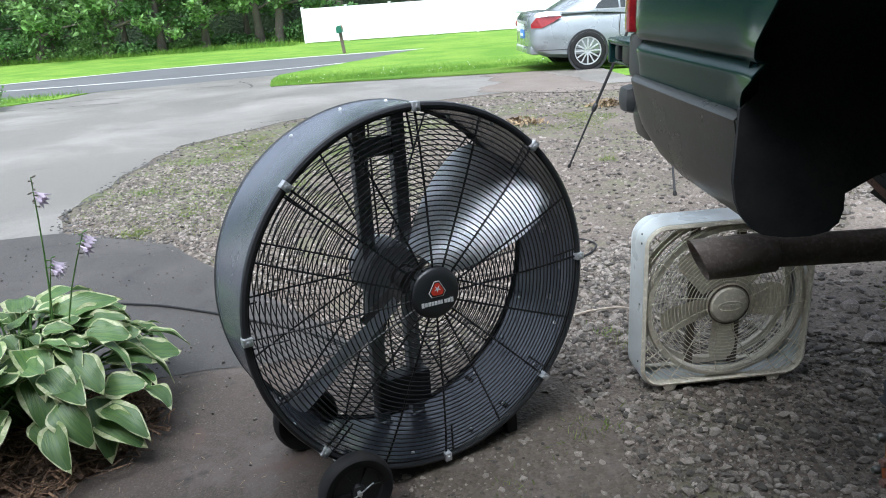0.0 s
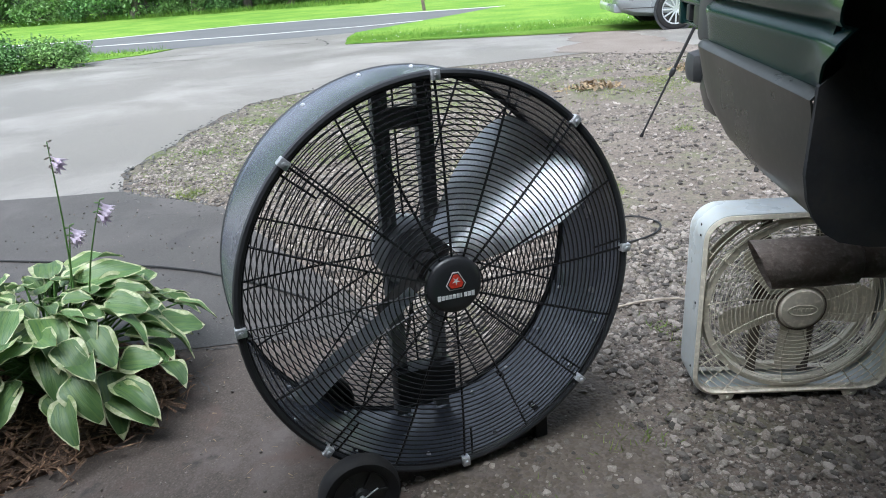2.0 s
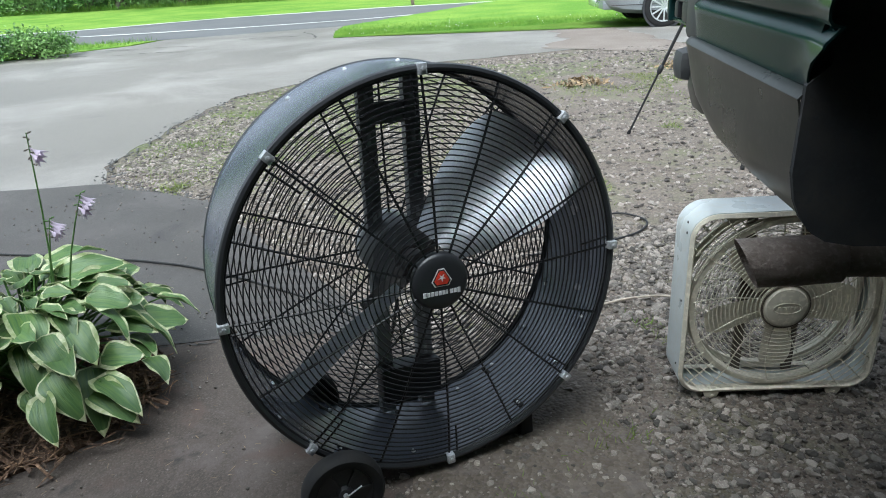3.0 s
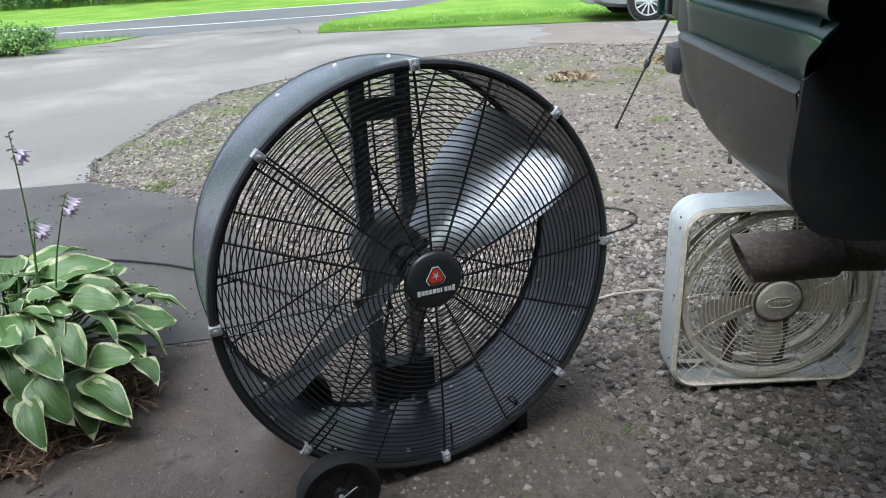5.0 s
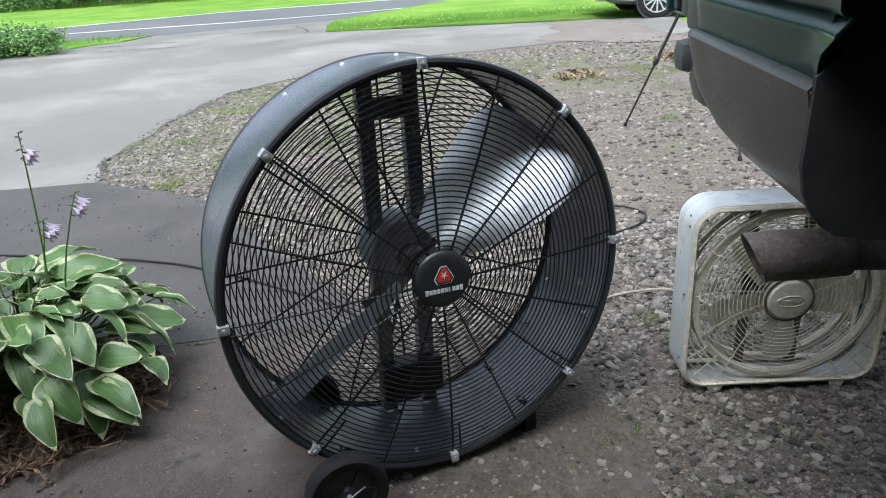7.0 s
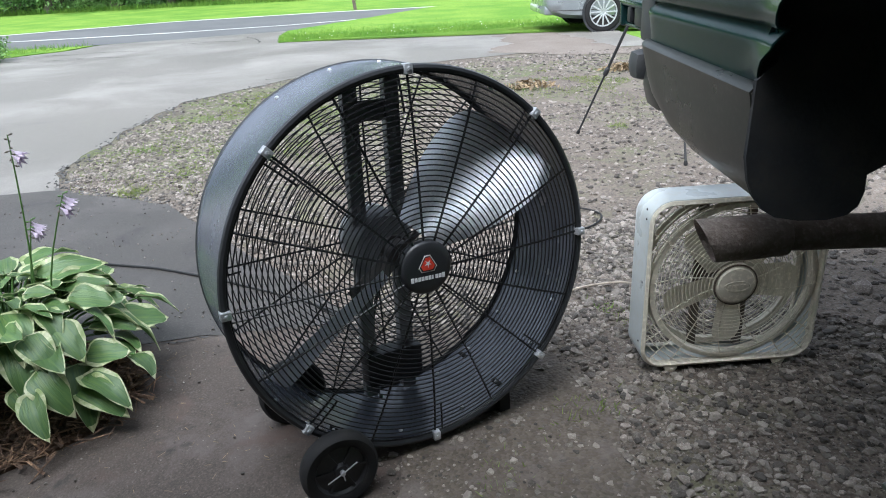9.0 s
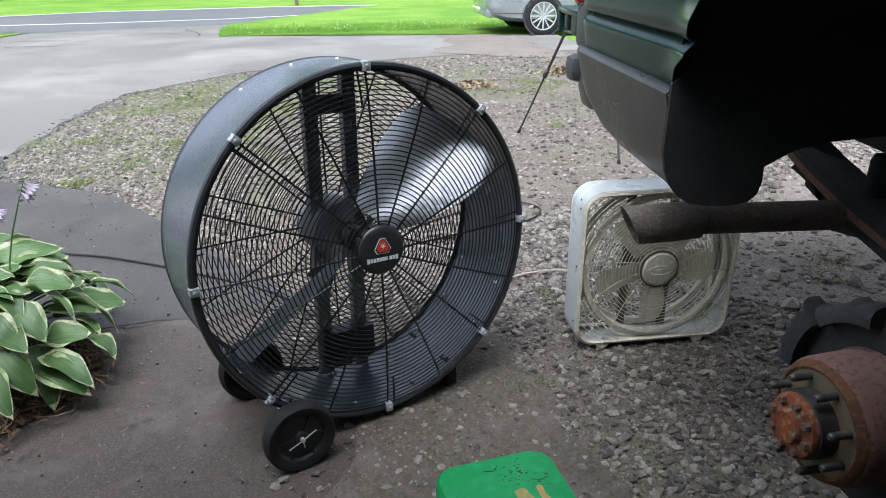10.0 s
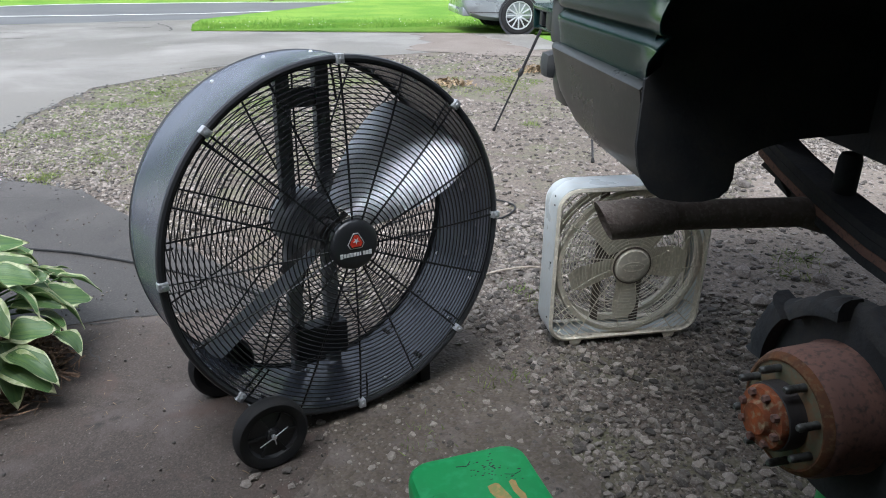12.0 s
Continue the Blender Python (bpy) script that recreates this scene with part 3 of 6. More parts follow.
    plate(bm, [(x * 1.0, y) for x, y in hexa], 0.0335, 0.0358, mat=2)
    plate(bm, [(x * 0.84, y * 0.84 + 0.002) for x, y in hexa], 0.0335, 0.0366, mat=0)
    star = [((0.0105 if i % 2 else 0.003) * math.cos(radians(36 * i + 20)), (0.0105 if i % 2 else 0.003) * math.sin(radians(36 * i + 20)) + 0.013) for i in range(10)]
    plate(bm, star, 0.036, 0.0372, mat=1)
    for i in range(10):
        w = 0.0074 if i not in (6,) else 0.004
        h = 0.0125 if i in (0, 9) else 0.010
        plate(bm, [(-0.046 + i * 0.0093, -0.024 - h / 2), (-0.046 + i * 0.0093 + w, -0.024 - h / 2), (-0.046 + i * 0.0093 + w, -0.024 + h / 2), (-0.046 + i * 0.0093, -0.024 + h / 2)], 0.0335, 0.0352, mat=1)
    emblem = part("emblem", bm, [M["red"], M["white_mark"], M["black_paint"]], front, "red rounded triangle above a row of white bars", smooth=False)
    emblem.matrix_basis = pose(0, 0.008, 0)
    # rim clips
    bm = bmesh.new()
    box(bm, (0, 0, 0), (0.024, 0.02, 0.026), bevel=0.003)
    lathe(bm, [(0.005, 0.013), (0.005, 0.017), (0.0001, 0.018)], seg=8)
    clip_me = finish(bm, "clip", M["zinc"], True)
    for i in range(8):
        o = new("clip", clip_me)
        o.parent = fan
        o.matrix_basis = pose(0, 0, 0, 0, 0, 45 * i + 1.5) @ pose(R - 0.004, 0, 0.004)
    # motor frame: two slotted upright channels, cross plates, motor and drive box
    zf = -D + 0.045
    for x in (-0.062, 0.055):
        bm = bmesh.new()
        h = math.sqrt((R - 0.01) ** 2 - x * x)
        box(bm, (x, 0, zf), (0.04, 2 * h, 0.005))
        for s in (-1, 1):
            box(bm, (x + s * 0.0185, 0, zf - 0.014), (0.003, 2 * h, 0.028))
        part("upright_channel", bm, M["frame_paint"], fan, "slotted black steel channel", smooth=False)
        for k in range(9):
            bm = bmesh.new()
            box(bm, (x, 0.4 - k * 0.1, zf + 0.0035), (0.01, 0.026 if k % 2 else 0.012, 0.0022), bevel=0.0004)
            part("slot", bm, M["zinc"], fan)
    bm = bmesh.new()
    box(bm, (-0.003, 0.36, zf - 0.01), (0.16, 0.055, 0.006), bevel=0.001)
    part("cross_plate", bm, M["frame_paint"], fan)
    bm = bmesh.new()
    box(bm, (-0.003, 0.0, zf - 0.006), (0.15, 0.15, 0.006), bevel=0.002)
    part("motor_plate", bm, M["frame_paint"], fan)
    bm = bmesh.new()
    box(bm, (0.0, -0.37, zf + 0.01), (0.17, 0.1, 0.06), bevel=0.006)
    part("drive_box", bm, M["plastic_black"], fan, "black box at the foot of the motor frame")
    bm = bmesh.new()
    lathe(bm, [(0.0001, -0.02), (0.08, -0.02), (0.09, -0.04), (0.09, -0.15), (0.075, -0.175), (0.0001, -0.175)], pose(-0.003, 0, zf + 0.05), seg=40)
    part("motor", bm, M["frame_paint"], fan, "black motor behind the blades")
    bm = bmesh.new()
    lathe(bm, [(0.0001, 0.0), (0.012, 0.0), (0.012, -0.1), (0.04, -0.105), (0.04, -0.12), (0.0001, -0.12)], pose(0, 0, -0.06), seg=20)
    part("shaft", bm, M["iron"], fan)
    # blades: two broad twisted aluminium blades on a spider
    for a0 in (38, 218):
        bm = bmesh.new()
        rows = []
        for i in range(15):
            f = i / 14
            r = 0.07 + 0.375 * f
            chord = 0.15 + 0.20 * math.sin(min(1, f * 1.25) * math.pi / 2)
            chord *= 1.0 if f < 0.9 else 1 - (f - 0.9) * 1.6
            twist = radians(60 - 7 * f)
            row = []
            for j in range(13):
                s = (j / 12 - 0.5) * chord
                camber = 0.028 * (1 - (2 * j / 12 - 1) ** 2)
                t, h = s * math.cos(twist) + camber * math.sin(twist), -s * math.sin(twist) + camber * math.cos(twist)
                row.append(bm.verts.new((r * math.cos(t / max(r, 0.16)), max(r, 0.16) * math.sin(t / max(r, 0.16)), h - 0.135)))
            rows.append(row)
        for a, b in zip(rows, rows[1:]):
            for j in range(12):
                bm.faces.new((a[j], a[j + 1], b[j + 1], b[j]))
        bmesh.ops.solidify(bm, geom=bm.faces[:], thickness=0.0022)
        o = part("blade", bm, M["aluminium"], fan, "brushed aluminium blade")
        o.matrix_basis = pose(0, 0, 0, 0, 0, a0)
    bm = bmesh.new()
    for a0 in (38, 218):
        box(bm, (0.09 * math.cos(radians(a0)), 0.09 * math.sin(radians(a0)), -0.142), (0.16, 0.05, 0.006), pose(0, 0, 0, 0, 0, a0) @ pose(0, 0, 0, 45), bevel=0.002)
    lathe(bm, [(0.0001, -0.12), (0.03, -0.12), (0.034, -0.128), (0.034, -0.16), (0.0001, -0.16)], seg=24)
    part("hub", bm, M["iron"], fan)
    # two wheels on an axle beside the drum
    inv = fan_m.inverted()
    w0 = inv @ Vector((-0.243, 1.447, 0.098))
    w1 = inv @ Vector((-0.425, 1.782, 0.098))
    for hub_at in (w0, w1):
        bm = bmesh.new()
        prof = [(0.066, 0.018), (0.075, 0.024), (0.088, 0.024), (0.095, 0.016), (0.097, 0.0), (0.095, -0.016), (0.088, -0.024), (0.075, -0.024), (0.066, -0.018)]
        lathe(bm, prof, Matrix.Translation(hub_at), seg=48, close=True)
        wheel = part("wheel", bm, M["rubber"], fan, "black rubber-tyred wheel")
        bm = bmesh.new()
        lathe(bm, [(0.0001, 0.02), (0.016, 0.02), (0.02, 0.01), (0.06, 0.008), (0.067, 0.016), (0.067, -0.016), (0.0001, -0.016)], Matrix.Translation(hub_at), seg=40)
        part("wheel_disc", bm, M["plastic_black"], wheel)
        for k in range(6):
            bm = bmesh.new()
            box(bm, (hub_at.x + 0.04 * math.cos(math.pi * k / 3), hub_at.y + 0.04 * math.sin(math.pi * k / 3), hub_at.z + 0.009), (0.05, 0.007, 0.008), pose(0, 0, 0, 0, 0, 60 * k))
            part("wheel_rib", bm, M["plastic_black"], wheel)
    bm = bmesh.new()
    tube(bm, [(w0.x, w0.y, w0.z + 0.03), (w1.x, w1.y, w1.z - 0.03)], 0.006, 10)
    part("axle", bm, M["zinc"], fan)
    bm = bmesh.new()
    for ang in (25, 205):
        tube(bm, [(w0.x, w0.y, w0.z + 0.027), (w0.x + 0.042 * math.cos(radians(ang)), w0.y + 0.042 * math.sin(radians(ang)), w0.z + 0.025)], 0.0018, 6)
    tube(bm, [(w0.x, w0.y, w0.z + 0.026), (w0.x + 0.004, w0.y - 0.022, w0.z + 0.026)], 0.0018, 6)
    part("cotter_pin", bm, M["zinc"], fan, "bright split pin")
    # undercarriage rails and feet
    for z in (-0.05, -D + 0.05):
        bm = bmesh.new()
        outline = [(w0.x + 0.02, w0.y + 0.05), (w0.x + 0.1, -0.462), (0.0, -0.487), (0.17, -0.456), (0.2, -0.44), (0.245, -0.50), (0.225, -0.515), (0.17, -0.486), (0.0, -0.502), (w0.x + 0.05, w0.y - 0.02), (w0.x, w0.y - 0.02)]
        plate(bm, outline, z - 0.004, z + 0.004)
        part("cradle", bm, M["black_paint"], fan, "black bent cradle bar", smooth=False)
        bm = bmesh.new()
        box(bm, (0.252, -0.462, z), (0.036, 0.105, 0.045), pose(0, 0, 0, 0, 0, 2), bevel=0.005)
        part("foot", bm, M["rubber"], fan, "black rubber foot")
    return fan


drum_fan()


# ---- box fan ----
def box_fan():
    W, H, T = 0.54, 0.546, 0.115
    m = pose(0.883, 1.955, 0.008, 0, 0, 3.2)
    fan = thing("box_fan", "old beige box fan with white enamelled steel shell on gravel", "fan", m)
    flip = pose(0, 0, H / 2 + 0.012, 90)
    r_out = rounded(W, H, 0.07, 8)
    r_in = rounded(W - 0.006, H - 0.006, 0.067, 8)
    bm = bmesh.new()
    rings = [[bm.verts.new(flip @ Vector((x, y, z))) for x, y in o] for o, z in ((r_out, 0.0), (r_out, -T), (r_in, -T), (r_in, 0.0))]
    n = len(r_out)
    for k in range(4):
        a, b = rings[k], rings[(k + 1) % 4]
        for i in range(n):
            bm.faces.new((a[i], a[(i + 1) % n], b[(i + 1) % n], b[i]))
    part("shell", bm, M["enamel"], fan, "white enamelled steel shell with rust specks")
    # moulded grille frame with a round opening, front and back
    for z, name, sgn in ((0.004, "front_grille", 1), (-T - 0.004, "rear_grille", -1)):
        bm = bmesh.new()
        o1, o2, o3 = rounded(W - 0.004, H - 0.004, 0.068, 8), rounded(W - 0.022, H - 0.022, 0.058, 8), rounded(W - 0.03, H - 0.03, 0.055, 8)
        rr = [[bm.verts.new(flip @ Vector((x, y, zz))) for x, y in o] for o, zz in ((o1, z - sgn * 0.008), (o1, z), (o2, z + sgn * 0.006), (o3, z), (o3, z - sgn * 0.02))]
        for a, b in zip(rr, rr[1:]):
            for i in range(n):
                bm.faces.new((a[i], a[(i + 1) % n], b[(i + 1) % n], b[i]))
        g = part(name, bm, M["beige"], fan, "aged beige plastic grille")
        bm = bmesh.new()
        lathe(bm, [(0.256, z - sgn * 0.026), (0.253, z - sgn * 0.006), (0.238, z - sgn * 0.006), (0.235, z - sgn * 0.03)], flip, seg=72, close=True)
        part("grille_collar", bm, M["beige"], g)
        for i in range(16 if sgn > 0 else 9):
            r = 0.068 + (0.0113 if sgn > 0 else 0.02) * i
            bm = bmesh.new()
            tube(bm, [flip @ Vector((r * math.cos(2 * math.pi * k / 56), r * math.sin(2 * math.pi * k / 56), z + sgn * 0.002)) for k in range(56)], 0.0013, 5, True)
            part("grille_ring", bm, M["beige"], g)
        for i in range(12):
            a = radians(30 * i + 12)
            bm = bmesh.new()
            tube(bm, [flip @ Vector((r * math.cos(a + 0.25 * (r - 0.06) / 0.19), r * math.sin(a + 0.25 * (r - 0.06) / 0.19), z - sgn * 0.003)) for r in (0.05, 0.1, 0.15, 0.2, 0.245)], 0.002, 5)
            part("grille_rib", bm, M["beige"], g)
        # corner bars outside the round opening
        for cx, cy in ((1, 1), (-1, 1), (-1, -1), (1, -1)):
            for k in range(5):
                d = 0.262 + k * 0.0165
                a_mid = math.atan2(cy, cx)
                pts = []
                for q in range(-6, 7):
                    a = a_mid + q * 0.075
                    x, y = d * math.cos(a), d * math.sin(a)
                    if abs(x) < W / 2 - 0.012 and abs(y) < H / 2 - 0.012:
                        pts.append(flip @ Vector((x, y, z)))
                if len(pts) > 2:
                    bm = bmesh.new()
                    tube(bm, pts, 0.0018, 5)
                    part("corner_bar", bm, M["beige"], g)
            for q in (-0.18, 0.0, 0.18):
                a = math.atan2(cy, cx) + q
                rmax = min((W / 2 - 0.014) / abs(math.cos(a)), (H / 2 - 0.014) / abs(math.sin(a)))
                bm = bmesh.new()
                tube(bm, [flip @ Vector((r * math.cos(a), r * math.sin(a), z - sgn * 0.003)) for r in (0.245, min(rmax, 0.345))], 0.0022, 5)
                part("grille_rib", bm, M["beige"], g)
        if sgn > 0:
            bm = bmesh.new()
            lathe(bm, [(0.0001, 0.016), (0.04, 0.016), (0.054, 0.013), (0.058, 0.006), (0.066, 0.004), (0.068, -0.004), (0.0001, -0.004)], flip @ pose(0, 0, z), seg=48)
            part("centre_cap", bm, M["beige"], g, "round beige centre cap with a worn oval badge")
            # brown ring laid on the cap's edge, painting a shaded gap round it
            bm = bmesh.new()
            lathe(bm, [(0.0615, 0.0075), (0.066, 0.0065), (0.0665, 0.0045)], flip @ pose(0, 0, z), seg=48)
            part("cap_gap", bm, M["beige_dark"], g)
            bm = bmesh.new()
            lathe(bm, [(0.036, 0.0165), (0.0375, 0.0185), (0.039, 0.0165)], flip @ pose(0, 0, z) @ Matrix.Diagonal((1, 0.42, 1, 1)), seg=40)
            for k in range(5):
                box(bm, flip @ Vector((-0.022 + 0.011 * k, 0, z + 0.0168)), (0.007, 0.0025, 0.009))
            part("cap_mark", bm, M["beige"], g)
    # five broad paddles and the motor behind them
    for a0 in (272, 356, 60, 126, 198):
        bm = bmesh.new()
        rows = []
        for i in range(8):
            f = i / 7
            r = 0.05 + 0.158 * f
            chord = 0.085 + 0.03 * f if f < 0.8 else 0.109 - (f - 0.8) * 0.22
            tw = radians(20 - 6 * f)
            rows.append([bm.verts.new(flip @ pose(0, 0, 0, 0, 0, a0) @ Vector((r, s * chord * math.cos(tw), -0.026 - s * chord * math.sin(tw)))) for s in (-0.5, -0.25, 0, 0.25, 0.5)])
        for a, b in zip(rows, rows[1:]):
            for j in range(4):
                bm.faces.new((a[j], a[j + 1], b[j + 1], b[j]))
        bmesh.ops.solidify(bm, geom=bm.faces[:], thickness=0.003)
        part("paddle", bm, M["beige_thin"], fan, "thin beige plastic paddle")
    bm = bmesh.new()
    lathe(bm, [(0.0001, -0.03), (0.05, -0.03), (0.058, -0.04), (0.058, -0.1), (0.0001, -0.1)], flip, seg=32)
    part("motor", bm, M["beige_dark"], fan)
    for x in (-0.075, 0.075):
        bm = bmesh.new()
        box(bm, flip @ Vector((x, 0, -0.09)), (0.028, 0.012, H - 0.02), bevel=0.002)
        part("rear_strut", bm, M["beige_dark"], fan, "brown rear strut")
    for x in (-0.17, 0.17):
        bm = bmesh.new()
        lathe(bm, [(0.0001, 0.0), (0.017, 0.0), (0.021, 0.003), (0.021, 0.009), (0.017, 0.012), (0.0001, 0.012)], pose(x, 0.006, 0.012, 90), seg=20)
        lathe(bm, [(0.004, 0.0), (0.004, 0.003), (0.0001, 0.003)], pose(x, -0.011, 0.008, 90), seg=8)
        part("foot", bm, M["beige"], fan)
    bm = bmesh.new()
    box(bm, (0.05, 0.05, H + 0.0135), (0.018, 0.007, 0.003))
    part("switch_slot", bm, M["iron"], fan)
    for z in (0.5, 0.3, 0.1, 0.53):
        bm = bmesh.new()
        lathe(bm, [(0.004, 0.0), (0.003, 0.002), (0.0001, 0.0025)], pose(-W / 2, 0.02, z, 0, -90), seg=8)
        part("screw", bm, M["iron"], fan)


box_fan()


# ---- jacked-up truck ----
def truck():
    tr = thing("truck", "dark green truck jacked up with its rear wheel off", "truck", Matrix())
    X = 0.6

    def arch_y(z):
        pts = [(0.76, 1.345), (0.80, 1.345), (0.83, 1.345), (0.9, 1.345), (0.985, 1.345), (1.03, 1.335), (1.06, 1.285), (1.12, 1.275), (1.2, 1.2), (1.28, 1.1), (1.34, 0.98), (1.38, 0.8)]
        for (z0, y0), (z1, y1) in zip(pts, pts[1:]):
            if z <= z1:
                return y0 + (y1 - y0) * max(0, (z - z0)) / (z1 - z0)
        return pts[-1][1]

    def skin(z):
        """Outward bulge of the side over the height."""
        pts = [(0.76, 0.05), (0.80, 0.022), (0.86, 0.006), (0.95, 0.0), (0.974, -0.006), (0.98, -0.008), (0.985, -0.004), (0.99, 0.016), (1.02, 0.013), (1.05, 0.008), (1.062, 0.006), (1.068, 0.008), (1.084, 0.022), (1.088, 0.026), (1.092, 0.012), (1.10, 0.006), (1.13, 0.002), (1.2, 0.002), (1.35, 0.012), (1.5, 0.04), (1.95, 0.16), (2.05, 0.24)]
        for (z0, x0), (z1, x1) in zip(pts, pts[1:]):
            if z <= z1:
                return x0 + (x1 - x0) * (z - z0) / (z1 - z0)
        return pts[-1][1]

    def rear_y(z):
        return 2.17 - (0.27 * ((0.97 - z) / 0.2) ** 2 if z < 0.97 else 0.0) + (-0.1 * (z - 1.35) if z > 1.35 else 0)

    def panel(name, levels, mat, label, inward=0.0, rear=None):
        bm = bmesh.new()
        rows = []
        for z in levels:
            y0, y1 = arch_y(z), (rear or rear_y(z))
            row = []
            for i in range(25):
                y = y0 + (y1 - y0) * i / 24
                corner = max(0.0, (y - (y1 - 0.16)) / 0.16)
                flare = -0.014 * max(0.0, 1 - (y - y0) / 0.09) if z > 1.0 else 0.0
                row.append(bm.verts.new((X + skin(z) + inward + flare + 0.05 * corner ** 2.5, y, z)))
            rows.append(row)
        for a, b in zip(rows, rows[1:]):
            for i in range(24):
                bm.faces.new((a[i], b[i], b[i + 1], a[i + 1]))
        bmesh.ops.recalc_face_normals(bm, faces=bm.faces[:])
        bmesh.ops.solidify(bm, geom=bm.faces[:], thickness=0.004)
        return part(name, bm, mat, tr, label)

    panel("lower_side", [0.765, 0.78, 0.80, 0.83, 0.86, 0.9, 0.94, 0.97, 0.978, 0.986, 0.9905], M["cladding"], "dusty grey-green lower side panel with a raised ledge")
    panel("upper_side", [0.991, 1.005, 1.02, 1.035, 1.05, 1.06, 1.064, 1.068, 1.076, 1.084, 1.088, 1.092, 1.096, 1.1, 1.115, 1.13, 1.16, 1.2, 1.24, 1.28, 1.32, 1.36, 1.4], M["truck_green"], "glossy dark green rear side panel")
    # forward side, roof and tail close the body out of sight of the walk
    bm = bmesh.new()
    box(bm, (1.55, -1.2, 1.72), (1.72, 6.6, 0.6), bevel=0.12)
    part("cabin", bm, M["truck_green"], tr, "green upper body")
    bm = bmesh.new()
    box(bm, (0.645, -2.2, 1.1), (0.06, 4.2, 0.62), bevel=0.02)
    part("forward_side", bm, M["truck_green"], tr)
    bm = bmesh.new()
    box(bm, (2.47, -1.2, 1.2), (0.05, 6.6, 0.42), bevel=0.02)
    part("far_side", bm, M["truck_green"], tr)
    bm = bmesh.new()
    box(bm, (1.82, -1.2, 1.12), (1.24, 6.5, 0.05))
    part("floor_pan", bm, M["undercoat"], tr, smooth=False)
    # dark wheel housing
    bm = bmesh.new()
    rows = []
    for k in range(33):
        a = radians(8 + 166 * k / 32)
        y, z = 0.78 + 0.585 * math.cos(a), 0.90 + 0.54 * math.sin(a)
        rows.append([bm.verts.new((x, y, z + 0.02 * noise.noise((x * 9, k * 0.4, 0)))) for x in (0.609, 0.7, 0.8, 0.95, 1.12)])
    for a, b in zip(rows, rows[1:]):
        for i in range(4):
            bm.faces.new((a[i], a[i + 1], b[i + 1], b[i]))
    bmesh.ops.solidify(bm, geom=bm.faces[:], thickness=0.006)
    part("wheel_housing", bm, M["undercoat"], tr, "black undercoated wheel housing")
    bm = bmesh.new()
    plate(bm, [(0.1, 0.8), (0.6, 0.83), (1.0, 0.825), (1.27, 0.828), (1.55, 0.834), (1.6, 0.8), (1.72, 0.75), (1.76, 0.8), (1.76, 1.5), (0.1, 1.5)], 1.12, 1.14, Matrix(((0, 0, 1, 0), (1, 0, 0, 0), (0, 1, 0, 0), (0, 0, 0, 1))))
    part("housing_wall", bm, M["undercoat"], tr, smooth=False)
    # torn liner hanging behind the wheel opening
    bm = bmesh.new()
    outline = [(0.64, 1.2), (0.632, 1.03), (0.6, 1.0), (0.598, 0.86), (0.607, 0.815), (0.62, 0.785), (0.642, 0.757), (0.666, 0.742), (0.712, 0.733), (0.765, 0.732), (0.802, 0.74), (0.82, 0.757), (0.827, 0.785), (0.825, 0.818), (0.85, 0.832), (0.884, 0.851), (0.95, 0.868), (1.12, 0.88), (1.12, 1.25)]
    plate(bm, outline, -0.006, 0.006, Matrix(((1, 0, 0, 0), (0, 0, -1, 1.342), (0, 1, 0, 0), (0, 0, 0, 1))))
    part("liner", bm, M["undercoat"], tr, "torn black liner hanging behind the wheel opening", smooth=False)
    # chassis rail, axle, spring, shock, exhaust
    bm = bmesh.new()
    box(bm, (1.2, -0.55, 0.91), (0.07, 4.6, 0.15), bevel=0.01)
    part("chassis_rail", bm, M["undercoat"], tr)
    bm = bmesh.new()
    tube(bm, [(0.78, 0.71, 0.643), (1.05, 0.71, 0.643), (1.35, 0.71, 0.643), (1.5, 0.71, 0.643), (1.75, 0.71, 0.643), (2.3, 0.71, 0.643)], [0.05, 0.045, 0.05, 0.15, 0.05, 0.05], 18)
    part("axle_tube", bm, M["iron"], tr, "greasy iron axle tube")
    for k in range(4):
        bm = bmesh.new()
        ys, top = [1.92 - 0.1 * k, 1.78 - 0.08 * k, 1.6, 1.45, 1.25, 1.0, 0.71, 0.4, 0.1 + 0.08 * k, -0.1 + 0.1 * k], []
        for y in ys:
            z = 0.672 + 0.085 * ((y - 0.95) / 0.65) ** 2 * (1.0 if y > 0.95 else 0.5)
            top.append((y, z - 0.022 * k))
        plate(bm, top + [(y, z - 0.0205) for y, z in reversed(top)], 1.11, 1.19, Matrix(((0, 0, 1, 0), (1, 0, 0, 0), (0, 1, 0, 0), (0, 0, 0, 1))))
        part("spring_leaf", bm, M["rust"] if k == 2 else M["undercoat"], tr, "rusty leaf spring" if k == 2 else "", smooth=False)
    bm = bmesh.new()
    box(bm, (1.15, 1.88, 0.85), (0.05, 0.03, 0.12), pose(0, 0, 0, 12), bevel=0.006)
    lathe(bm, [(0.025, -0.05), (0.025, 0.05), (0.0001, 0.05)], pose(1.15, 1.9, 0.81, 0, 90), seg=12)
    part("shackle", bm, M["rust"], tr)
    bm = bmesh.new()
    plate(bm, [(1.72, 0.695), (1.70, 0.715), (1.6, 0.73), (1.3, 0.68), (1.3, 0.655), (1.5, 0.655)], 1.125, 1.18, Matrix(((0, 0, 1, 0), (1, 0, 0, 0), (0, 1, 0, 0), (0, 0, 0, 1))))
    part("spring_bracket", bm, M["undercoat"], tr, "dark bracket under the leaf spring", smooth=False)
    bm = bmesh.new()
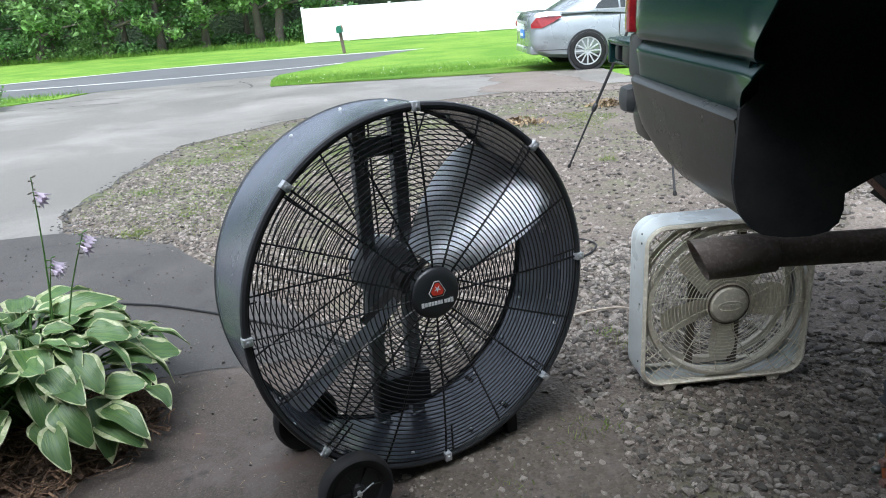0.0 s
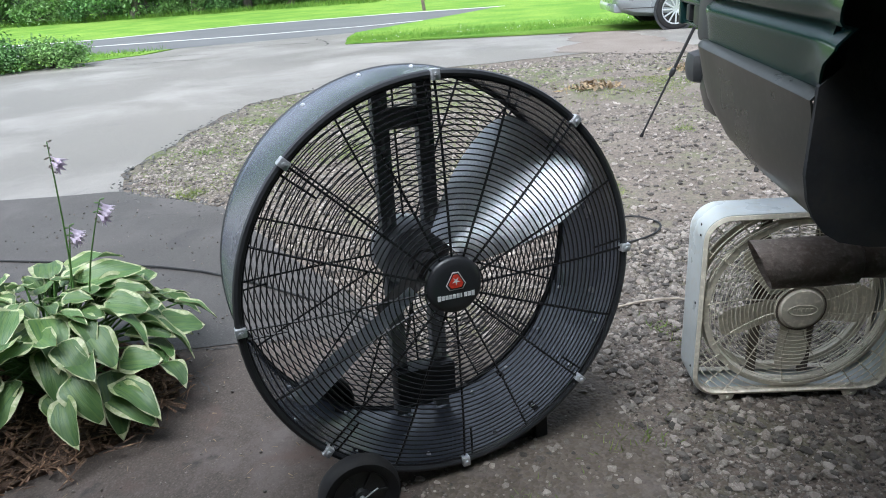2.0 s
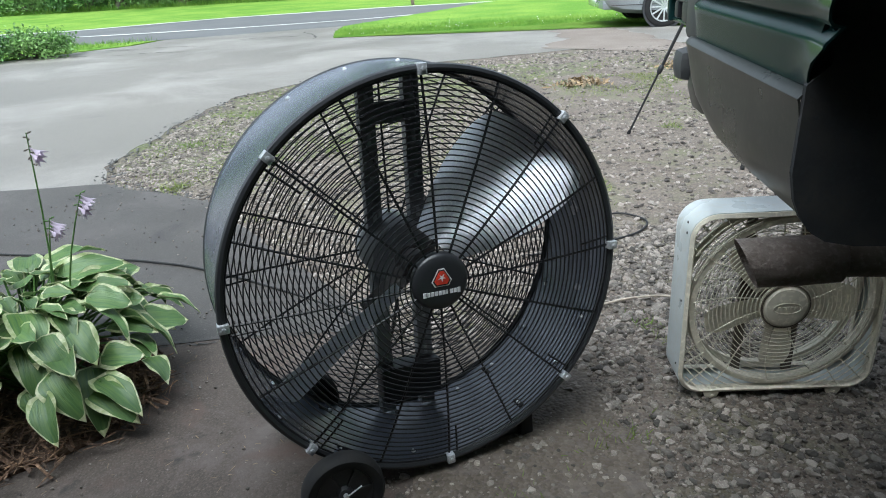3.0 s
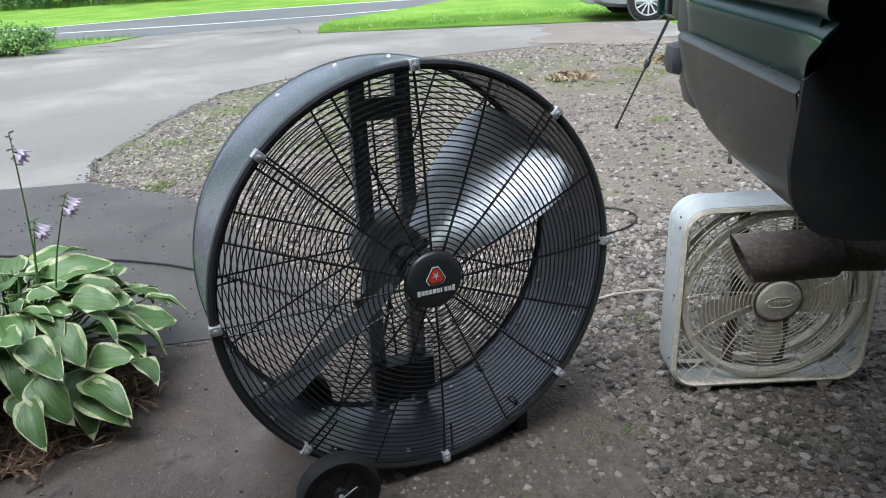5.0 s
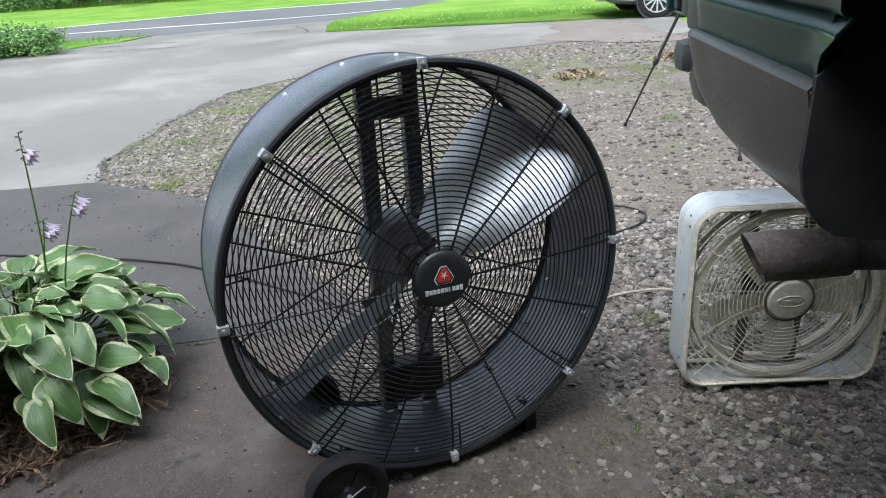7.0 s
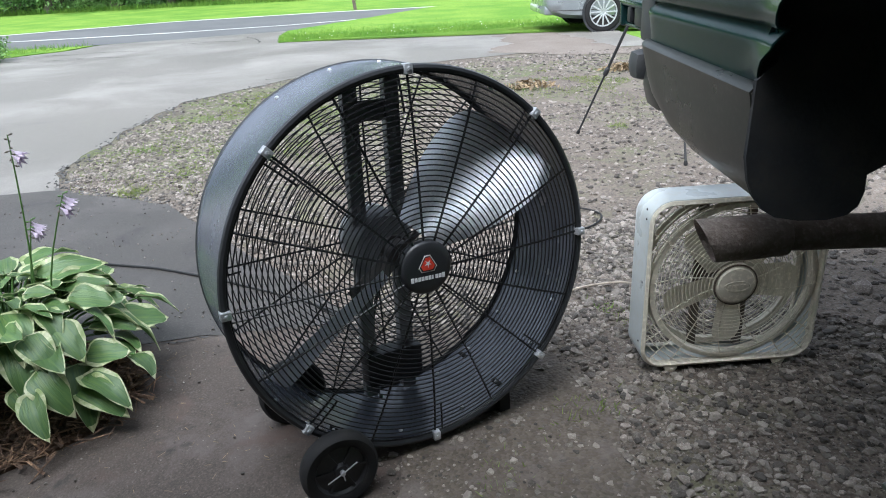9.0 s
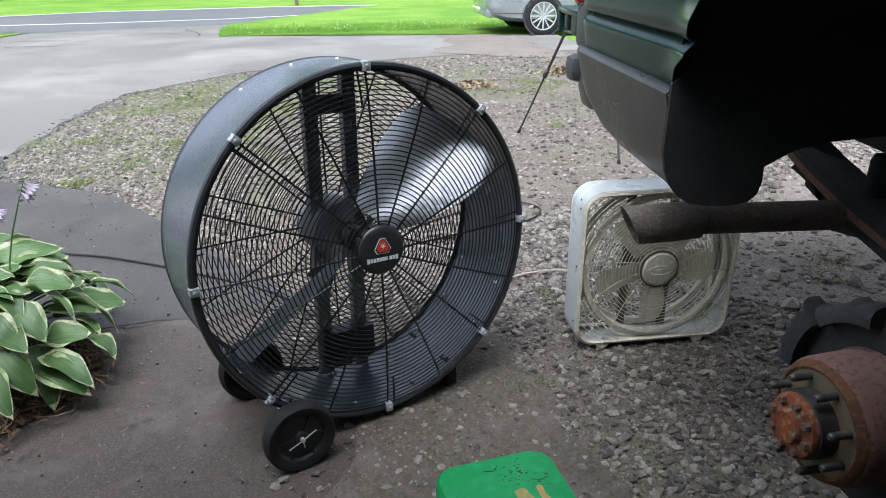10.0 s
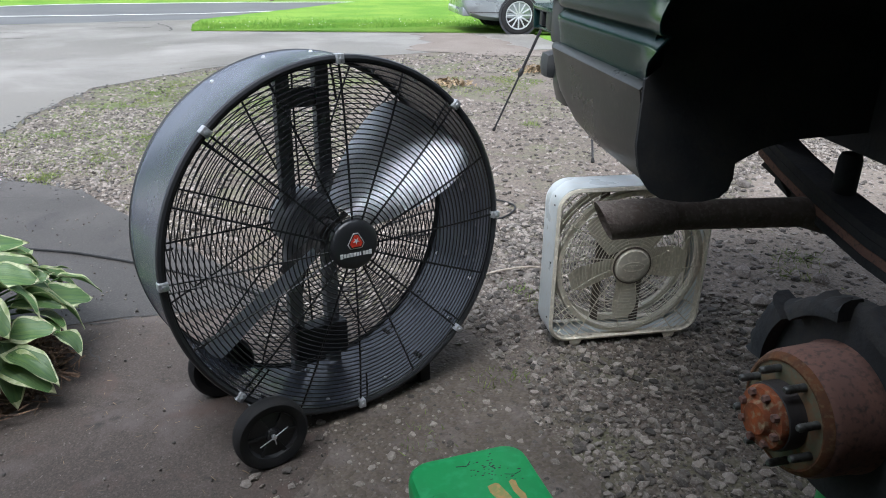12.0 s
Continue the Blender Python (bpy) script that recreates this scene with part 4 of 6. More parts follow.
    lathe(bm, [(0.0001, 0.66), (0.026, 0.66), (0.028, 0.70), (0.027, 0.795), (0.022, 0.81), (0.0001, 0.815)], pose(1.16, 1.42, 0), seg=16)
    part("bump_stop", bm, M["undercoat"], tr)
    bm = bmesh.new()
    path = [(0.59, 1.5, 0.63), (0.7, 1.5, 0.634), (0.772, 1.5, 0.638), (0.782, 1.5, 0.639), (1.1, 1.47, 0.648), (1.3, 1.4, 0.6), (1.5, 1.3, 0.56), (1.8, 1.0, 0.54)]
    tube(bm, path, [0.048, 0.049, 0.047, 0.038, 0.038, 0.038, 0.038, 0.038], 24, caps=False)
    for v in bm.verts:
        if v.co.x < 0.62:
            v.co.x += 0.42 * (0.632 - v.co.z) + 0.012
    bmesh.ops.solidify(bm, geom=bm.faces[:], thickness=0.003)
    part("exhaust_pipe", bm, M["exhaust"], tr, "corroded slash-cut exhaust pipe")
    # brake drum and hub
    hub = pose(0.602, 0.708, 0.641, 0, 0, 7) @ Matrix(((0, 0, 1, -0.045), (1, 0, 0, 0), (0, 1, 0, 0), (0, 0, 0, 1)))
    bm = bmesh.new()
    lathe(bm, [(0.0001, 0.042), (0.05, 0.042), (0.074, 0.043), (0.08, 0.046), (0.083, 0.053)], hub, seg=56)
    face = part("drum_face", bm, M["olive"], tr, "worn hub flange with rust and olive paint")
    bm = bmesh.new()
    lathe(bm, [(0.0835, 0.05), (0.087, 0.052), (0.091, 0.06), (0.0935, 0.125), (0.096, 0.13), (0.097, 0.175), (0.09, 0.177)], hub, seg=56)
    part("brake_drum", bm, M["rust"], tr, "brown rusted brake drum")
    bm = bmesh.new()
    lathe(bm, [(0.0755, 0.0415), (0.0785, 0.041), (0.084, 0.045), (0.087, 0.051), (0.084, 0.052)], hub, seg=56)
    part("drum_lip", bm, M["rust_lip"], tr, "orange rusted drum lip")
    bm = bmesh.new()
    lathe(bm, [(0.049, 0.045), (0.049, 0.024), (0.048, 0.016), (0.042, 0.013)], hub, seg=44)
    part("hub_barrel", bm, M["iron"], tr, "dark greasy hub barrel")
    bm = bmesh.new()
    lathe(bm, [(0.0001, -0.004), (0.022, -0.004), (0.027, 0.003), (0.043, 0.006), (0.046, 0.011), (0.046, 0.018)], hub, seg=44)
    part("axle_flange", bm, M["rust_bright"], tr, "flaking orange rust on the axle end")
    bm = bmesh.new()
    lathe(bm, [(0.0001, 0.0), (0.005, 0.0), (0.0065, 0.002), (0.0065, 0.012)], seg=6)
    nut = finish(bm, "axle_bolt", M["rust"], True)
    for k in range(8):
        o = new("axle_bolt", nut)
        o.parent = face
        o.matrix_basis = hub @ pose(0, 0, 0, 0, 0, 45 * k + 10) @ pose(0.036, 0, -0.002)
    bm = bmesh.new()
    lathe(bm, [(0.0001, 0.0), (0.0035, 0.0), (0.0055, 0.003)] + [(0.0055 + (0.0005 if q % 2 else 0.0), 0.004 + 0.0022 * q) for q in range(12)] + [(0.006, 0.034)], seg=12)
    stud = finish(bm, "wheel_stud", M["stud_metal"], True)
    for k in range(8):
        o = new("wheel_stud", stud)
        o.parent = face
        o.matrix_basis = hub @ pose(0, 0, 0, 0, 0, 45 * k + 22) @ pose(0.0655, 0, 0.011)
    bm = bmesh.new()
    lathe(bm, [(0.06, 0.13), (0.13, 0.13), (0.15, 0.133), (0.158, 0.14), (0.158, 0.158), (0.15, 0.162), (0.06, 0.162)], hub, seg=48)
    part("backing_plate", bm, M["undercoat"], tr, "black brake backing plate")
    for a0, a1, r0, wide in ((42, 84, 0.132, 0.034), (-2, 36, 0.14, 0.05), (98, 132, 0.142, 0.034), (-70, -25, 0.132, 0.03)):
        bm = bmesh.new()
        prev = None
        for q in range(14):
            a = radians(a0 + (a1 - a0) * q / 13)
            w = wide * (0.8 + 0.35 * noise.noise((q * 0.45, a0, 1)) + (0.2 if q in (0, 13) else 0))
            ring = [bm.verts.new(hub @ Vector((r * math.cos(a), r * math.sin(a), h))) for r, h in ((r0, 0.108), (r0 + w * 0.55, 0.108), (r0 + w * 0.85, 0.113), (r0 + w, 0.125), (r0 + w, 0.145), (r0 + w * 0.6, 0.152), (r0, 0.152))]
            if prev:
                for i in range(7):
                    bm.faces.new((prev[i], prev[(i + 1) % 7], ring[(i + 1) % 7], ring[i]))
            else:
                bm.faces.new(ring[::-1])
            prev = ring
        bm.faces.new(prev)
        part("brake_bracket", bm, M["undercoat"], tr, "blackened brake bracket at the drum edge")
    # rear corner: lamp, bumper cap, lowered tailgate
    bm = bmesh.new()
    box(bm, (0.635, 2.165, 1.235), (0.06, 0.05, 0.26), bevel=0.012)
    part("tail_lamp", bm, M["tail_red"], tr, "red tail lamp")
    bm = bmesh.new()
    box(bm, (0.655, 2.13, 1.04), (0.07, 0.13, 0.13), bevel=0.02)
    part("corner_cap", bm, M["bumper_grey"], tr, "grey plastic rear corner cap")
    bm = bmesh.new()
    box(bm, (0.672, 2.235, 0.9), (0.12, 0.1, 0.085), bevel=0.03)
    part("bumper_end", bm, M["bumper_grey"], tr, "rounded grey bumper end")
    bm = bmesh.new()
    box(bm, (0.73, 2.1, 0.86), (0.2, 0.24, 0.15), bevel=0.07)
    part("bumper_wrap", bm, M["cladding"], tr, "curved lower bumper corner")
    bm = bmesh.new()
    box(bm, (1.55, 2.2, 0.885), (1.65, 0.1, 0.13), bevel=0.03)
    part("bumper", bm, M["bumper_grey"], tr, "grey rear bumper")
    bm = bmesh.new()
    box(bm, (1.55, 2.13, 0.93), (1.8, 0.06, 0.2), bevel=0.02)
    part("rear_valance", bm, M["cladding"], tr)
    bm = bmesh.new()
    box(bm, (1.55, 2.42, 1.055), (1.76, 0.46, 0.022), bevel=0.008)
    box(bm, (1.55, 2.63, 1.02), (1.76, 0.03, 0.09), bevel=0.01)
    box(bm, (1.55, 2.42, 0.985), (1.74, 0.46, 0.012), bevel=0.005)
    gate = part("tailgate", bm, M["truck_green"], tr, "dark green tailgate lowered flat")
    bm = bmesh.new()
    box(bm, (0.70, 2.4, 1.02), (0.06, 0.1, 0.06), bevel=0.01)
    box(bm, (0.69, 2.52, 1.02), (0.04, 0.04, 0.05), bevel=0.008)
    part("latch", bm, M["plastic_black"], gate, "black tailgate latch")
    return tr


truck()


# ---- jack and green box beside the hub ----
def bottle_jack():
    jk = thing("bottle_jack", "green bottle jack standing under the truck axle", "jack", pose(0.79, 0.70, 0.0))
    bm = bmesh.new()
    box(bm, (0, 0, 0.012), (0.2, 0.19, 0.024), bevel=0.006)
    part("base_plate", bm, M["green_paint"], jk)
    bm = bmesh.new()
    lathe(bm, [(0.08, 0.02), (0.085, 0.03), (0.085, 0.50), (0.08, 0.522), (0.05, 0.53), (0.0001, 0.53)], seg=32)
    part("cylinder", bm, M["green_paint"], jk, "green painted jack cylinder")
    bm = bmesh.new()
    lathe(bm, [(0.024, 0.525), (0.024, 0.565), (0.034, 0.57), (0.034, 0.592), (0.0001, 0.592)], seg=20)
    part("ram", bm, M["zinc"], jk, "steel ram")


bottle_jack()


def green_box():
    gb = thing("storage_box", "bright green painted metal box with chipped orange patch", "box", pose(0.247, 0.968, 0.0, 0, 0, 12))
    bm = bmesh.new()
    out = rounded(0.262, 0.36, 0.045, 6)
    rings = []
    for k, z in ((0.96, 0.004), (0.97, 0.01), (0.985, 0.18), (1.0, 0.2), (1.0, 0.226), (0.985, 0.24), (0.95, 0.248), (0.82, 0.251)):
        rings.append([bm.verts.new((x * k, y * k, z)) for x, y in out])
    for a, b in zip(rings, rings[1:]):
        for i in range(len(out)):
            bm.faces.new((a[i], a[(i + 1) % len(out)], b[(i + 1) % len(out)], b[i]))
    bm.faces.new(rings[-1])
    bm.faces.new(rings[0][::-1])
    part("box_body", bm, M["green_paint"], gb, "scuffed bright green paint")
    bm = bmesh.new()
    blot = [(0.012, 0.062), (0.03, 0.066), (0.036, 0.062), (0.044, 0.03), (0.05, 0.0), (0.046, -0.03), (0.03, -0.035), (0.021, -0.01), (0.017, 0.025), (0.011, 0.045)]
    plate(bm, blot, 0.2505, 0.2518)
    part("paint_patch", bm, M["orange_wear"], gb, "worn orange patch", smooth=False)
    bm = bmesh.new()
    plate(bm, [(0.058, 0.062), (0.066, 0.066), (0.072, 0.06), (0.07, 0.04), (0.076, 0.02), (0.072, -0.01), (0.066, -0.03), (0.06, -0.02), (0.063, 0.01), (0.057, 0.035)], 0.2504, 0.2516)
    part("paint_patch", bm, M["orange_wear"], gb, "thin worn orange streak", smooth=False)
    bm = bmesh.new()
    box(bm, (-0.088, 0.05, 0.254), (0.026, 0.03, 0.014), bevel=0.003)
    part("boss", bm, M["green_paint"], gb, "small raised green boss")
    rnd = random.Random(31)
    bm = bmesh.new()
    for q in range(46):
        x, y = rnd.gauss(0.035, 0.022), rnd.gauss(0.105, 0.022)
        if q > 40:
            x, y = 0.08 + rnd.gauss(0, 0.006), 0.07 + rnd.gauss(0, 0.02)
        s = rnd.uniform(0.0006, 0.0022)
        plate(bm, [(x + s * rnd.uniform(1, 3), y), (x, y + s), (x - s * rnd.uniform(1, 2.5), y + s * 0.3), (x, y - s)], 0.2504, 0.2514)
    part("paint_chip", bm, M["iron"], gb, "dark chipped spots", smooth=False)
    bm = bmesh.new()
    tube(bm, [(-0.03, 0.135, 0.2508), (-0.008, 0.13, 0.2508), (0.004, 0.142, 0.2508)], 0.0012, 5)
    tube(bm, [(0.058, 0.085, 0.2508), (0.078, 0.078, 0.2508), (0.094, 0.083, 0.2508)], 0.001, 5)
    part("scratch", bm, M["iron"], gb, "dark scratch in the paint")


green_box()


# ---- tripod standing behind the truck ----
def tripod():
    apex = Vector((1.49, 4.715, 1.36))
    tp = thing("tripod", "thin black tripod standing on gravel behind the truck", "tripod", Matrix())
    for f in ((0.985, 5.03, 0.0), (1.47, 4.12, 0.0), (2.02, 4.99, 0.0)):
        f = Vector(f)
        bm = bmesh.new()
        a, b = f.lerp(apex, 0.02), f.lerp(apex, 0.33)
        tube(bm, [a, b], 0.0075, 8)
        tube(bm, [b, f.lerp(apex, 0.98)], 0.0105, 8)
        leg = part("leg", bm, M["plastic_black"], tp)
        bm = bmesh.new()
        d = (apex - f).normalized().to_track_quat("Z", "Y").to_matrix().to_4x4()
        lathe(bm, [(0.0001, -0.03), (0.014, -0.028), (0.018, -0.01), (0.018, 0.02), (0.011, 0.03)], Matrix.Translation(b) @ d, seg=12)
        part("leg_clamp", bm, M["plastic_black"], leg)
        bm = bmesh.new()
        lathe(bm, [(0.0001, 0.0), (0.011, 0.002), (0.013, 0.012), (0.009, 0.03)], Matrix.Translation(f) @ d, seg=10)
        part("rubber_foot", bm, M["rubber"], leg)
    bm = bmesh.new()
    lathe(bm, [(0.0001, -0.05), (0.03, -0.04), (0.035, 0.0), (0.02, 0.05), (0.02, 0.12), (0.035, 0.13), (0.0001, 0.135)], Matrix.Translation(apex), seg=16)
    part("head", bm, M["plastic_black"], tp)


tripod()


# ---- cables ----
def cable(name, pts, r, mat, label):
    bm = bmesh.new()
    fine = []
    n = len(pts)
    for i in range(n - 1):
        p = [Vector(pts[max(0, min(n - 1, i + k))]) for k in (-1, 0, 1, 2)]
        for q in range(10):
            t = q / 10
            v = 0.5 * (2 * p[1] + (p[2] - p[0]) * t + (2 * p[0] - 5 * p[1] + 4 * p[2] - p[3]) * t * t + (3 * p[1] - p[0] - 3 * p[2] + p[3]) * t ** 3)
            v.z += 0.002 * noise.noise(v * 5)
            fine.append(v)
    fine.append(Vector(pts[-1]))
    tube(bm, fine, r, 8)
    ob = new(name, finish(bm, name, mat, True))
    return tagged(ob, label, "cable")


cable("power_cord", [(-4.2, 3.2, 0.014), (-3.2, 3.16, 0.014), (-2.45, 3.1, 0.014), (-1.8, 3.02, 0.014), (-1.4, 2.94, 0.015), (-1.17, 2.86, 0.014), (-0.85, 2.7, 0.014), (-0.45, 2.45, 0.014), (-0.25, 2.1, 0.1), (-0.18, 2.0, 0.3)],
      0.0055, M["cord"], "black power cord lying across the concrete walk")
cable("thin_cable", [(0.2, 2.95, 0.012), (0.4, 3.0, 0.012), (0.59, 3.1, 0.012), (0.73, 3.19, 0.014), (0.79, 3.32, 0.014), (0.71, 3.43, 0.013), (0.6, 3.42, 0.012), (0.35, 3.3, 0.012), (0.1, 3.1, 0.012)],
      0.005, M["cord"], "thin grey-black cable looped on the gravel")
cable("fan_cord", [(0.1, 2.35, 0.014), (0.3, 2.44, 0.014), (0.47, 2.49, 0.018), (0.59, 2.535, 0.02), (0.73, 2.54, 0.02), (0.83, 2.42, 0.02), (0.9, 2.2, 0.03), (0.92, 2.09, 0.12)],
      0.0045, M["cord_beige"], "beige cord running to the box fan")


# ---- hosta in its mulch bed ----
def leaf_mesh(length, width, cup, droop, phase):
    """A heart-shaped leaf along +x with a pale margin."""
    bm = bmesh.new()
    rows = []
    n, k = 12, 8
    for i in range(n + 1):
        f = i / n
        x = length * f
        half = width * 0.5 * (math.sin(math.pi * min(1, f ** 0.62)) ** 0.75) if 0 < f < 1 else 0.0
        row = []
        edge = 0.81 + 0.11 * math.sin(7 * f + phase)
        other = 0.81 + 0.11 * math.sin(8 * f + 2.3 * phase)
        for s in (-1.0, -edge, -0.5, -0.25, 0.0, 0.25, 0.5, other, 1.0):
            y = s * half + 0.05 * width * math.sin(2.6 * f + phase) * f
            back = -0.14 * length * abs(s) ** 1.5 * (1 - f) ** 3
            z = cup * (abs(s) ** 1.4) * half - droop * length * f ** 2.2 + 0.006 * math.sin(4 * f * math.pi + 3 * s + phase) * abs(s) - 0.0016 * math.cos(9 * math.pi * s)
            row.append(bm.verts.new((x + back, y, z)))
        rows.append(row)
    for i in range(n):
        for j in range(k):
            f = bm.faces.new((rows[i][j], rows[i + 1][j], rows[i + 1][j + 1], rows[i][j + 1]))
            f.material_index = 1 if j in (0, k - 1) or i == n - 1 else 0
    bmesh.ops.remove_doubles(bm, verts=bm.verts[:], dist=0.0004)
    return finish(bm, "leaf", [M["hosta_green"], M["hosta_cream"]], True)


def hosta():
    rnd = random.Random(4)
    base = Vector((-1.36, 2.0, 0.03))
    h = thing("hosta", "leafy green hosta with cream leaf margins growing in mulch", "plant", Matrix.Translation(base))
    meshes = [leaf_mesh(0.165, 0.128, 0.22, 0.3, 0.3), leaf_mesh(0.185, 0.125, 0.34, 0.5, 1.7), leaf_mesh(0.15, 0.13, 0.12, 0.2, 2.9), leaf_mesh(0.2, 0.12, 0.4, 0.45, 4.1), leaf_mesh(0.125, 0.095, 0.25, 0.3, 5.2), leaf_mesh(0.175, 0.135, 0.1, 0.62, 0.9)]
    n = 165
    stems = bmesh.new()
    for i in range(n):
        f = ((i + 0.5) / n) ** 0.62
        az = i * 2.39996 + rnd.uniform(-0.25, 0.25)
        rad = (0.05 + 0.32 * f) * rnd.uniform(0.8, 1.14)
        z = 0.32 - 0.185 * f ** 2.2 + rnd.uniform(-0.045, 0.035)
        tilt = -12 + 24 * f ** 1.8 + rnd.uniform(-24, 24)
        p = Vector((rad * math.cos(az) * 1.12, rad * math.sin(az), z))
        o = new("leaf", meshes[rnd.randrange(6)])
        o.parent = h
        s = rnd.uniform(0.52, 0.92)
        o.matrix_basis = Matrix.Translation(p) @ pose(0, 0, 0, 0, 0, math.degrees(az) + rnd.uniform(-28, 28)) @ pose(0, 0, 0, rnd.uniform(-32, 32), tilt, 0) @ Matrix.Diagonal((s, s, s, 1))
        foot = Vector((0.06 * math.cos(az) * rnd.random(), 0.06 * math.sin(az) * rnd.random(), -0.02))
        mid = foot.lerp(p, 0.55) + Vector((0, 0, 0.10 * (1 - 0.4 * f)))
        tube(stems, [foot, foot.lerp(mid, 0.6) + Vector((0, 0, 0.02)), mid, p], [0.005, 0.0045, 0.004, 0.003], 5)
    part("stalk_clump", stems, M["stem"], h, "pale green leaf stalks")
    for top, bend in (((0.195, 0.0, 0.80), 0.012), ((0.305, 0.0, 0.625), -0.03), ((0.19, 0.0, 0.55), -0.012)):
        bm = bmesh.new()
        top = Vector(top)
        pts = [Vector((top.x * 0.5, top.y * 0.5, 0.1)).lerp(top, k / 6) + Vector((bend * math.sin(math.pi * k / 6), 0, 0)) for k in range(7)]
        tube(bm, pts, [0.0035, 0.0032, 0.003, 0.0028, 0.0025, 0.0022, 0.0015], 6)
        scape = part("flower_stalk", bm, M["stem"], h, "thin flower stalk")
        tall = top.z > 0.7
        for k in range(9):
            # dry seed pods and buds along the tip
            bm = bmesh.new()
            c = pts[5].lerp(pts[6], 0.25 + k / 11.0)
            a = k * 2.4
            d = Vector((math.cos(a), math.sin(a), 0.35 if k > 5 else -0.3))
            ln = rnd.uniform(0.012, 0.02)
            lathe(bm, [(0.0006, 0.0), (0.0022, ln * 0.3), (0.003, ln * 0.65), (0.0004, ln)], Matrix.Translation(c) @ d.to_track_quat("Z", "Y").to_matrix().to_4x4(), seg=6)
            part("seed_pod" if tall else "bud", bm, M["bark"] if tall or k < 4 else M["stem"], scape)
        for k in range(2 if tall else 4):
            # open bells with six pointed petals
            bm = bmesh.new()
            c = pts[5].lerp(pts[6], 0.5 + 0.14 * k)
            a = -0.5 + 0.5 * k
            d = Vector((math.cos(a), 0.5 * math.sin(a), -0.55 - 0.15 * k))
            m = Matrix.Translation(c) @ d.to_track_quat("Z", "Y").to_matrix().to_4x4()
            ln = rnd.uniform(0.036, 0.046)
            lathe(bm, [(0.0015, 0.0), (0.003, ln * 0.3), (0.008, ln * 0.55), (0.011, ln * 0.7)], m, seg=12)
            for q in range(6):
                b0, b1, b2 = (2 * math.pi * (q + e) / 6 for e in (0.0, 0.5, 1.0))
                loop = [m @ Vector((0.011 * math.cos(b0), 0.011 * math.sin(b0), ln * 0.7)), m @ Vector((0.021 * math.cos(b1), 0.021 * math.sin(b1), ln)), m @ Vector((0.011 * math.cos(b2), 0.011 * math.sin(b2), ln * 0.7))]
                bm.faces.new([bm.verts.new(v) for v in loop])
            part("flower", bm, M["petal"], scape, "pale lilac bell flower")


def scatter(name, rnd_seed, count, place, shape, mats, label, category):
    """Many small loose pieces as one object: shape is (verts, faces); place(rnd) gives x, y, z, size and squash, or None."""
    rng = np.random.default_rng(rnd_seed)
    rnd = random.Random(rnd_seed)
    base, faces = np.array(shape[0], float), np.array(shape[1], int)
    vs, fs = [], []
    k = 0
    while k < count:
        p = place(rnd)
        if p is None:
            continue
        x, y, z, size, squash, tip = p
        v = base * (1 + 0.17 * rng.standard_normal(base.shape)) if len(base) > 8 else base * (1 + 0.2 * rng.standard_normal((1, 3)))
        v = v * size * np.array((1, rnd.uniform(0.65, 1.0), squash))
        e = Euler((rnd.gauss(0, tip), rnd.gauss(0, tip), rnd.uniform(0, 6.283))).to_matrix()
        v = v @ np.array(e).T + (x, y, z)
        vs.append(v)
        fs.append(faces + len(base) * k)
        k += 1
    me = bpy.data.meshes.new(name)
    me.from_pydata(np.concatenate(vs).tolist(), [], np.concatenate(fs).tolist())
    me.materials.append(mats)
    return tagged(new(name, me), label, category, kind="stuff")


def ico():
    bm = bmesh.new()
    bmesh.ops.create_icosphere(bm, subdivisions=1, radius=0.5)
    s = ([tuple(v.co) for v in bm.verts], [[v.index for v in f.verts] for f in bm.faces])
    bm.free()
    return s


PEBBLE = ico()
CHIP = ([(-0.5, -0.06, 0), (0.5, -0.05, 0.02), (0.5, 0.05, 0.02), (-0.5, 0.06, 0), (0, 0, 0.07)], [(0, 1, 4), (1, 2, 4), (2, 3, 4), (3, 0, 4)])
BLADE = ([(-0.05, 0, 0), (0.05, 0, 0), (0.035, 0.09, 0.55), (-0.03, 0.09, 0.55), (0.0, 0.3, 1.0)], [(0, 1, 2), (0, 2, 3), (3, 2, 4)])
LEAF = ([(-0.5, 0, 0), (0, -0.26, 0.06), (0.5, 0, -0.05), (0, 0.26, 0.06)], [(0, 1, 2), (0, 2, 3)])

BARE = [(-0.35, 2.35), (0.3, 1.9), (0.75, 3.2), (2.2, 4.4), (3.2, 8.2), (0.2, 8.0), (-1.3, 6.2), (-1.0, 4.2)]


def on_gravel(x, y):
    return inside(x, y, GRAVEL) and not (x > 0.58 and y < 0.5)


def stone_cover(x, y):
    """How thickly loose stones lie: sparse on the dirt, closing up to full cover on the gravel."""
    edge = x - (0.0 if y < 1.6 else -0.75 * (y - 1.6))
    return max(0.0, min(1.0, (edge + 0.22 * noise.noise((x * 3.1, y * 3.1, 5.0)) + 0.16) / 0.62))


def near_stone(r):
    x, y = r.uniform(-0.35, 2.6), r.uniform(0.6, 3.3)
    cover = stone_cover(x, y)
    if (x > 0.58 and y < 0.5) or r.random() > 0.07 + cover ** 1.4 or (inside(x, y, BARE_DIRT) and r.random() < 0.75):
        return None
    s = 0.006 + 0.024 * r.random() ** 2.6
    return x, y, s * 0.1 + 0.009 * (1 - cover), s * 1.35, 0.5, 0.3


